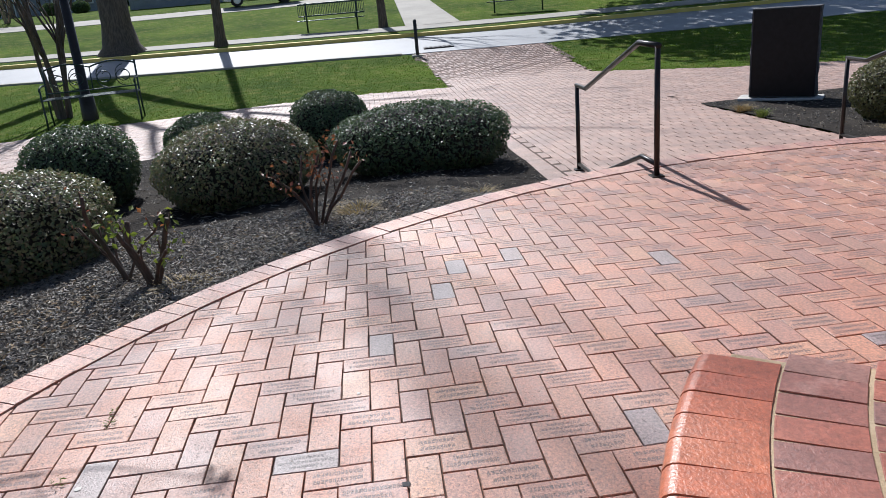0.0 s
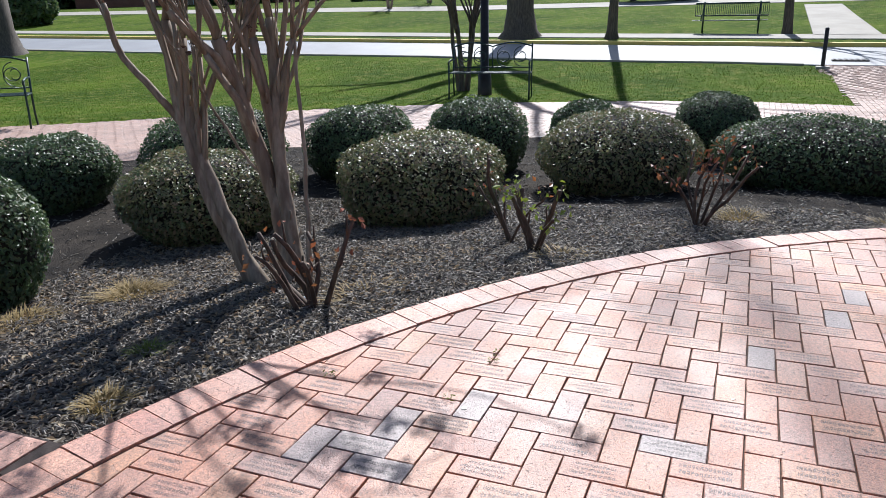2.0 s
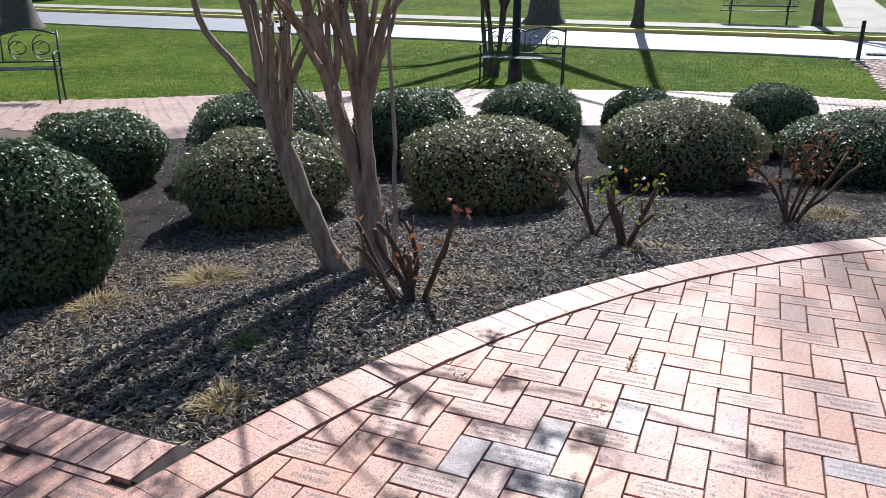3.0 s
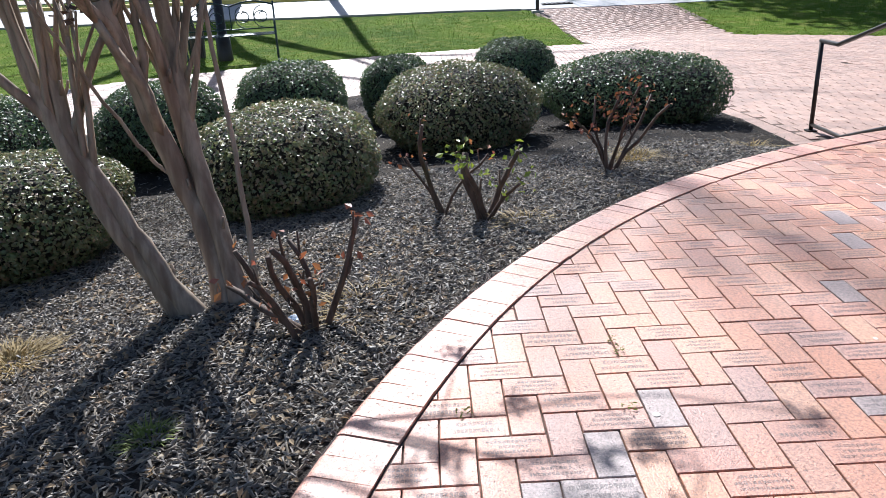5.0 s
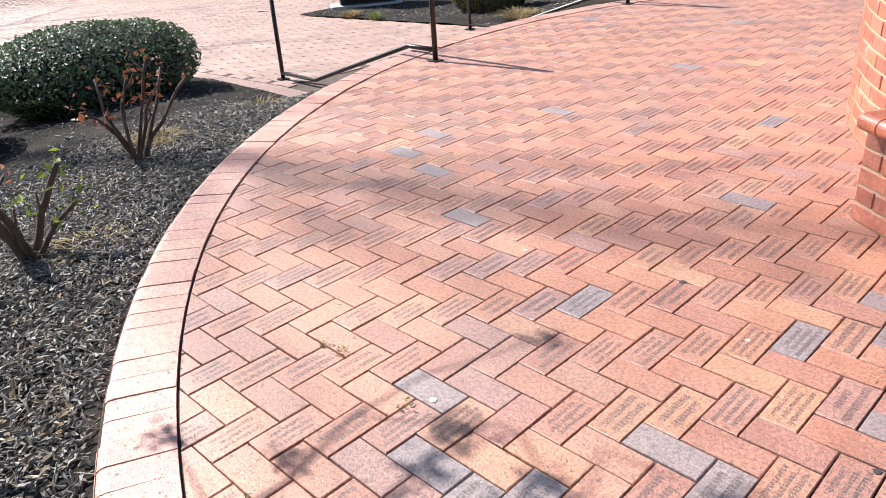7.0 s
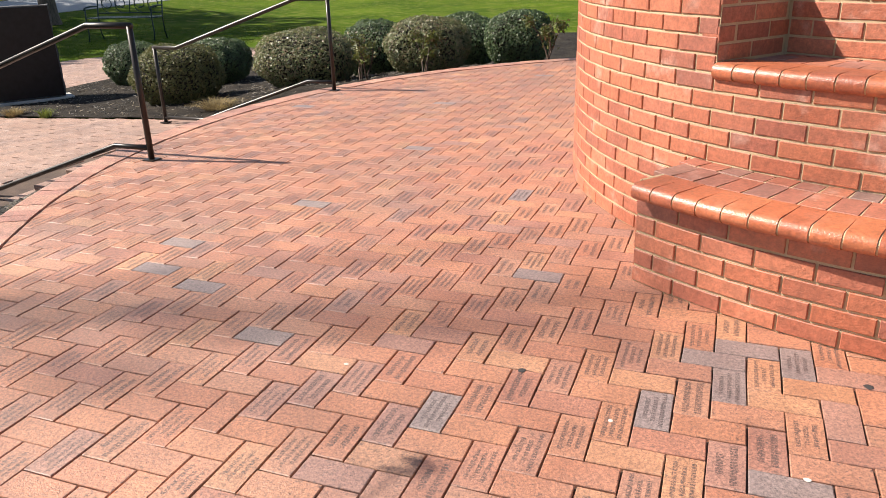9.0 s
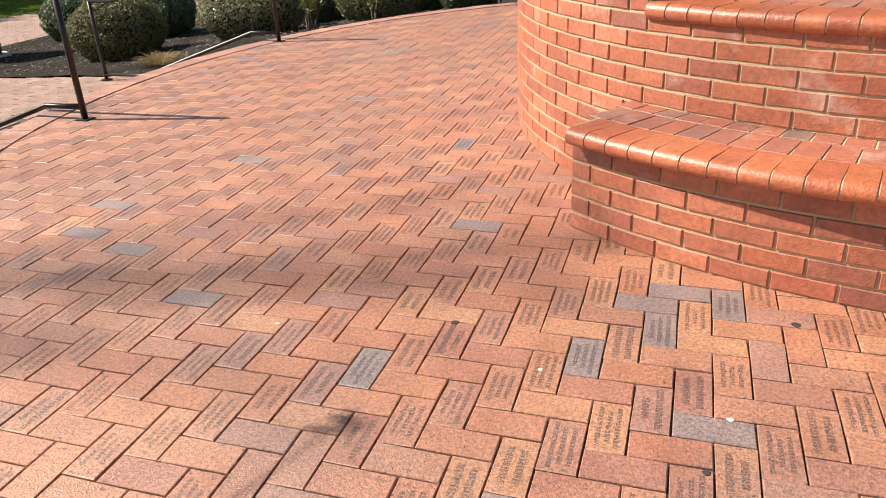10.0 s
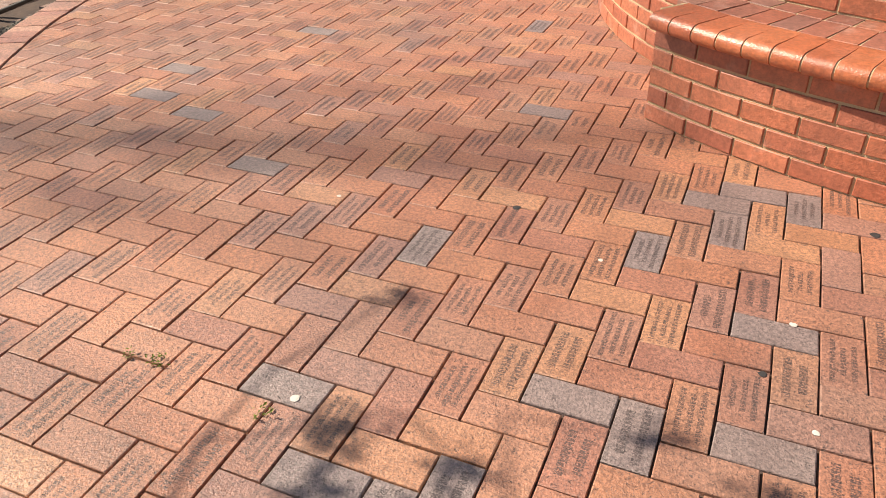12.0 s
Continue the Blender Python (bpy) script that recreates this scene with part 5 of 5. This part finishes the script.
# ---- plaza paving ----
DARK = {("H", -16, 7), ("H", -13, 6), ("H", -8, 3), ("H", -1, -6), ("H", 0, 11), ("H", 1, -8), ("H", 3, -10), ("H", 5, -4), ("H", 7, 6), ("H", 8, 7), ("H", 9, -4), ("H", 9, 0),
        ("V", 0, 0), ("V", 3, -9), ("V", 4, -8), ("V", 6, 2), ("V", 7, -5), ("V", 8, 4), ("V", 10, 6)}
AMBER = {("H", 1, 4), ("H", 2, -7), ("H", 3, -6), ("H", 5, 0), ("H", 5, 4), ("H", 10, 5), ("V", 4, -4), ("V", 5, -3), ("V", 6, 6), ("V", 8, 8), ("V", 10, -2)}
TAN = {("H", -3, 4), ("H", -2, -3), ("H", 10, -3), ("H", 11, 6), ("V", -9, -5), ("V", -5, -1), ("V", -4, 0), ("V", -3, 1), ("V", 11, 3)}


def tone(kind, i, j, rng):
    key = (kind, i, j)
    q = rng.random()
    t = 1 if key in DARK else 2 if key in AMBER else 3 if key in TAN else (1 if q < 0.006 else 2 if q < 0.05 else 3 if q < 0.09 else 0)
    return 2 * t + (1 if kind == "V" and q < 0.93 else 0)


JOINT, CHAMFER = 0.0023, 0.0022


def cut(poly, point, normal):
    """The part of a convex polygon on the side of the line away from normal."""
    out = []
    for a, b in zip(poly, poly[1:] + poly[:1]):
        da, db = (a - point).dot(normal), (b - point).dot(normal)
        if da <= 0:
            out.append(a)
        if (da < 0 < db) or (db < 0 < da):
            out.append(a + (b - a) * (da / (da - db)))
    return out


def brick_prism(poly, z, tilt=(0.0, 0.0)):
    """Top face, chamfer and sides of a paver over a convex polygon, with its height at the centre."""
    c = sum(poly, Vector((0, 0))) / len(poly)
    n = len(poly)
    V = []
    for p in poly:
        q = p + (c - p).normalized() * CHAMFER * 1.4
        V.append((q.x, q.y, z + (p - c).x * tilt[0] + (p - c).y * tilt[1]))
    for p in poly:
        V.append((p.x, p.y, z - CHAMFER + (p - c).x * tilt[0] + (p - c).y * tilt[1]))
    for p in poly:
        V.append((p.x, p.y, z - 0.03))
    F = [tuple(range(n))]
    for i in range(n):
        k = (i + 1) % n
        F.append((n + i, n + k, k, i))
        F.append((2 * n + i, 2 * n + k, n + k, n + i))
    return V, F


def paver_poly(kind, i, j, c=CELL, g=JOINT):
    w, h = (2, 1) if kind == "H" else (1, 2)
    x0, y0, x1, y1 = i * c + g, j * c + g, (i + w) * c - g, (j + h) * c - g
    j = random.uniform
    e = 0.0016
    return [Vector((x + j(-e, e), y + j(-e, e))) for x, y in ((x0, y0), (x1, y0), (x1, y1), (x0, y1))]


def local_uv(kind, i, j, x, y):
    u, w = x / CELL - i, y / CELL - j
    return (u / 2, w) if kind == "H" else (w / 2, 1 - u)


def field(keep):
    """All herringbone cells whose brick is kept."""
    for i in range(-52, 95):
        for j in range(-50, 95):
            m = (i - j) % 4
            kind = "H" if m == 1 else "V" if m == 0 else None
            if kind:
                cx, cy = (i + (1 if kind == "H" else 0.5)) * CELL, (j + (1 if kind == "V" else 0.5)) * CELL
                if keep(cx, cy):
                    yield kind, i, j, cx, cy


def on_plaza(x, y):
    r, a = polar(x, y)
    q, b = math.hypot(x - WX, y - WY), math.degrees(math.atan2(y - WY, x - WX)) % 360
    if q < R_WALL - 0.1 or y > 8.9 or x > 8.0:
        return False
    if 233 < b < 298 and q < R_SEAT - 0.14:
        return False
    return r < R_IN + 0.1 or (x > 0.86 and y < 0 and R_OUT + 0.04 < r < 9.5)


plaza = thing("pavement_plaza", "round plaza of red clay pavers in herringbone, many engraved with small worn lettering", "pavement", kind="structure")
V, F = [], []
n = 120
V = [(CX, CY, -0.012)] + [tuple(at_angle(R_IN + 0.006, 360 * k / n, -0.012)) for k in range(n)]
F = [(0, 1 + k, 1 + (k + 1) % n) for k in range(n)]
part("joint_sand", mesh_of("joint_sand", V, F, M_SAND), None, plaza, "dark sand in the joints")
part("joint_sand", box_bm(0.7, 6.5, -6.2, -0.9, -0.2, -0.014), M_SAND, plaza)
rng = np.random.default_rng(5)
cells = sorted(field(on_plaza), key=lambda q: math.hypot(q[3] - 0.55, (q[4] + 0.35)))
SV, SF, SI, SU = [], [], [], []
shared = {}
made = 0
for kind, i, j, cx, cy in cells:
    t = tone(kind, i, j, rng)
    dz, tilt = rng.uniform(-0.0015, 0.0008), tuple(rng.normal(0, 0.0045, 2))
    poly = paver_poly(kind, i, j)
    whole = True
    r, a = polar(cx, cy)
    if r < R_IN + 0.2 and max(math.hypot(p.x - CX, p.y - CY) for p in poly) > R_IN - 0.004:
        d = Vector((math.cos(radians(a)), math.sin(radians(a))))
        poly = cut(poly, Vector((CX, CY)) + d * (R_IN - 0.004), d)
        whole = False
    elif r > R_IN and min(p.x for p in poly) < 0.905:
        poly = cut(poly, Vector((0.905, 0)), Vector((-1, 0)))
        whole = False
    if len(poly) < 3:
        continue
    if whole and made < 300:
        look_alike = (kind, made % 5)
        if look_alike not in shared:
            o0 = [p - Vector(((i + (1 if kind == "H" else 0.5)) * CELL, (j + (1 if kind == "V" else 0.5)) * CELL)) for p in poly]
            BV, BF = brick_prism(o0, 0.0)
            uv = [local_uv(kind, 0, 0, BV[k][0] + (1 if kind == "H" else 0.5) * CELL, BV[k][1] + (1 if kind == "V" else 0.5) * CELL) for f in BF for k in f]
            shared[look_alike] = mesh_of("brick", BV, BF, PAVERS[0], uvs=uv)
        o = part("brick", shared[look_alike], None, plaza)
        o.matrix_basis = Matrix.Translation((cx, cy, dz)) @ pose(0, 0, 0, math.degrees(tilt[1]), -math.degrees(tilt[0]), rng.normal(0, 0.25))
        o.material_slots[0].link = "OBJECT"
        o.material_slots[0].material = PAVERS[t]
        made += 1
        continue
    BV, BF = brick_prism(poly, dz, tilt)
    b = len(SV)
    SV += BV
    SF += [tuple(b + k for k in f) for f in BF]
    SI += [t] * len(BF)
    SU += [local_uv(kind, i, j, BV[k][0], BV[k][1]) for f in BF for k in f]
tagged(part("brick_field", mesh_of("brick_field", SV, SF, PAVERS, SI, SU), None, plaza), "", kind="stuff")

# border course of the plaza, its outer edge rounded over the bed
border = thing("trim_border", "border course of pale red bricks set radially round the plaza", "border", kind="structure")
arc_solid("bedding", R_IN - 0.006, R_OUT - 0.008, 95, 285, -0.3, -0.004, M_GAP, border, at=at_angle)
nose = bullnose_mesh(0.094, R_OUT - R_IN - 0.004, 0.075, 0.0, "border_brick")
nose.materials[0] = M_EDGE
pitch = math.degrees(0.1 / R_OUT)
a = 96.0
while a < 284:
    o = part("brick", nose, None, border)
    o.matrix_basis = Matrix.Translation(at_angle(R_OUT, a, 0.006 + random.uniform(-0.002, 0.002))) @ pose(0, 0, 0, random.uniform(-0.5, 0.5), random.uniform(-0.6, 0.6), a + 90 + random.uniform(-0.4, 0.4))
    a += pitch
edging = thing("trim_side_edging", "straight edging course of red bricks beside the bed", "border", kind="structure")
part("bedding", box_bm(0.70, 0.895, -6.2, -1.74, -0.2, -0.003), M_GAP, edging)
for k in range(26):
    o = part("brick", nose, None, edging)
    o.matrix_basis = pose(0.69, -1.86 - 0.1 * k, 0.004, 0, 0, -90)

# the ring path and the walk below, in the same bond
PV, PF = [], []
rng = np.random.default_rng(6)
c = CELL * 1.0
for i in range(-215, -33):
    for j in range(-165, 150):
        m = (i - j) % 4
        kind = "H" if m == 1 else "V" if m == 0 else None
        if not kind:
            continue
        cx, cy = (i + (1 if kind == "H" else 0.5)) * c, (j + (1 if kind == "V" else 0.5)) * c
        if cx > -4.9 or not on_path(cx, cy) or abs(cy - WALK_Y0) < 0.26 and cx > -9.6:
            continue
        BV, BF = brick_prism(paver_poly(kind, i, j, g=0.004), ground_z(cx, cy) + rng.uniform(0, 0.003))
        b = len(PV)
        PV += BV
        PF += [tuple(b + k for k in f) for f in BF]
for x in np.arange(-9.5, -3.9, 0.104):
    poly = [Vector((x, WALK_Y0 + 0.02)), Vector((x + 0.097, WALK_Y0 + 0.02)), Vector((x + 0.097, WALK_Y0 + 0.22)), Vector((x, WALK_Y0 + 0.22))]
    BV, BF = brick_prism(poly, ground_z(float(x), 2.1) + 0.004)
    b = len(PV)
    PV += BV
    PF += [tuple(b + k for k in f) for f in BF]
tagged(part("path_bricks", mesh_of("path_bricks", PV, PF, M_PATH)), "ring path and walk of weathered red pavers", "path", kind="stuff")
xs = [float(x) for x in np.arange(-21, -3.4, 0.4)]
ys = [float(y) for y in np.arange(-17, 15, 0.4)]
V, F = sheet(xs, ys, lambda x, y: ground_z(x, y) - 0.008)
F = [f for f in F if on_path(sum(V[k][0] for k in f) / 4, sum(V[k][1] for k in f) / 4)]
tagged(part("path_joint_sand", mesh_of("path_joint_sand", V, F, M_SAND)), "dark sand bed of the ring path", "path", kind="structure")

# small things on the paving
for k, (x, y, r, n) in enumerate(((-0.34, -0.62, 0.035, 26), (-0.42, -0.63, 0.02, 14), (0.0, -0.67, 0.025, 16), (-0.02, -1.17, 0.03, 20))):
    rng = np.random.default_rng(300 + k)
    a = rng.uniform(0, 6.28, n)
    c = np.stack([r * rng.uniform(0.2, 1, n) * np.cos(a), r * rng.uniform(0.2, 1, n) * np.sin(a), rng.uniform(0.002, 0.02, n)], 1)
    LV, LF = leaves(rng, c, np.tile(np.array([0.0, 0.0, 1.0]), (n, 1)), 0.014, 0.8, 0.4)
    weed = thing("joint_weed", "tiny green weed growing in a paving joint", "weed", pose(x, y, 0.0), "weeds in the joints")
    part("foliage", mesh_of("foliage", LV, LF, M_WEED), None, weed)
M_SPOT = simple("pale_spot", (0.55, 0.5, 0.45), (0.7, 0.66, 0.6), 60.0, 0.8)
M_TAR = simple("dark_spot", (0.03, 0.028, 0.03), (0.05, 0.045, 0.045), 60.0, 0.8)
for k, (x, y, r, m) in enumerate(((0.04, -0.60, 0.011, M_SPOT), (1.14, -0.27, 0.008, M_SPOT), (1.08, 0.10, 0.009, M_SPOT), (0.56, 0.21, 0.007, M_SPOT), (-0.34, 0.27, 0.008, M_SPOT), (0.24, 0.41, 0.013, M_TAR), (1.29, 0.64, 0.014, M_TAR), (1.02, -0.12, 0.010, M_TAR))):
    bm = bmesh.new()
    bmesh.ops.create_uvsphere(bm, u_segments=12, v_segments=6, radius=r)
    for v in bm.verts:
        v.co.x *= 1 + 0.5 * noise.noise(v.co * 90 + Vector((k, 0, 0)))
        v.co.y *= 1 + 0.5 * noise.noise(v.co * 90 + Vector((0, k, 0)))
        v.co.z *= 0.08
    ob = part("spot", bm, m, None, "", pose(x, y, 0.0012, 0, 0, 40 * k))
    tagged(ob, "small pale dropping dried on a paver" if m is M_SPOT else "small round spot of dark gum on a paver", "dropping" if m is M_SPOT else "gum", "spots on the paving")
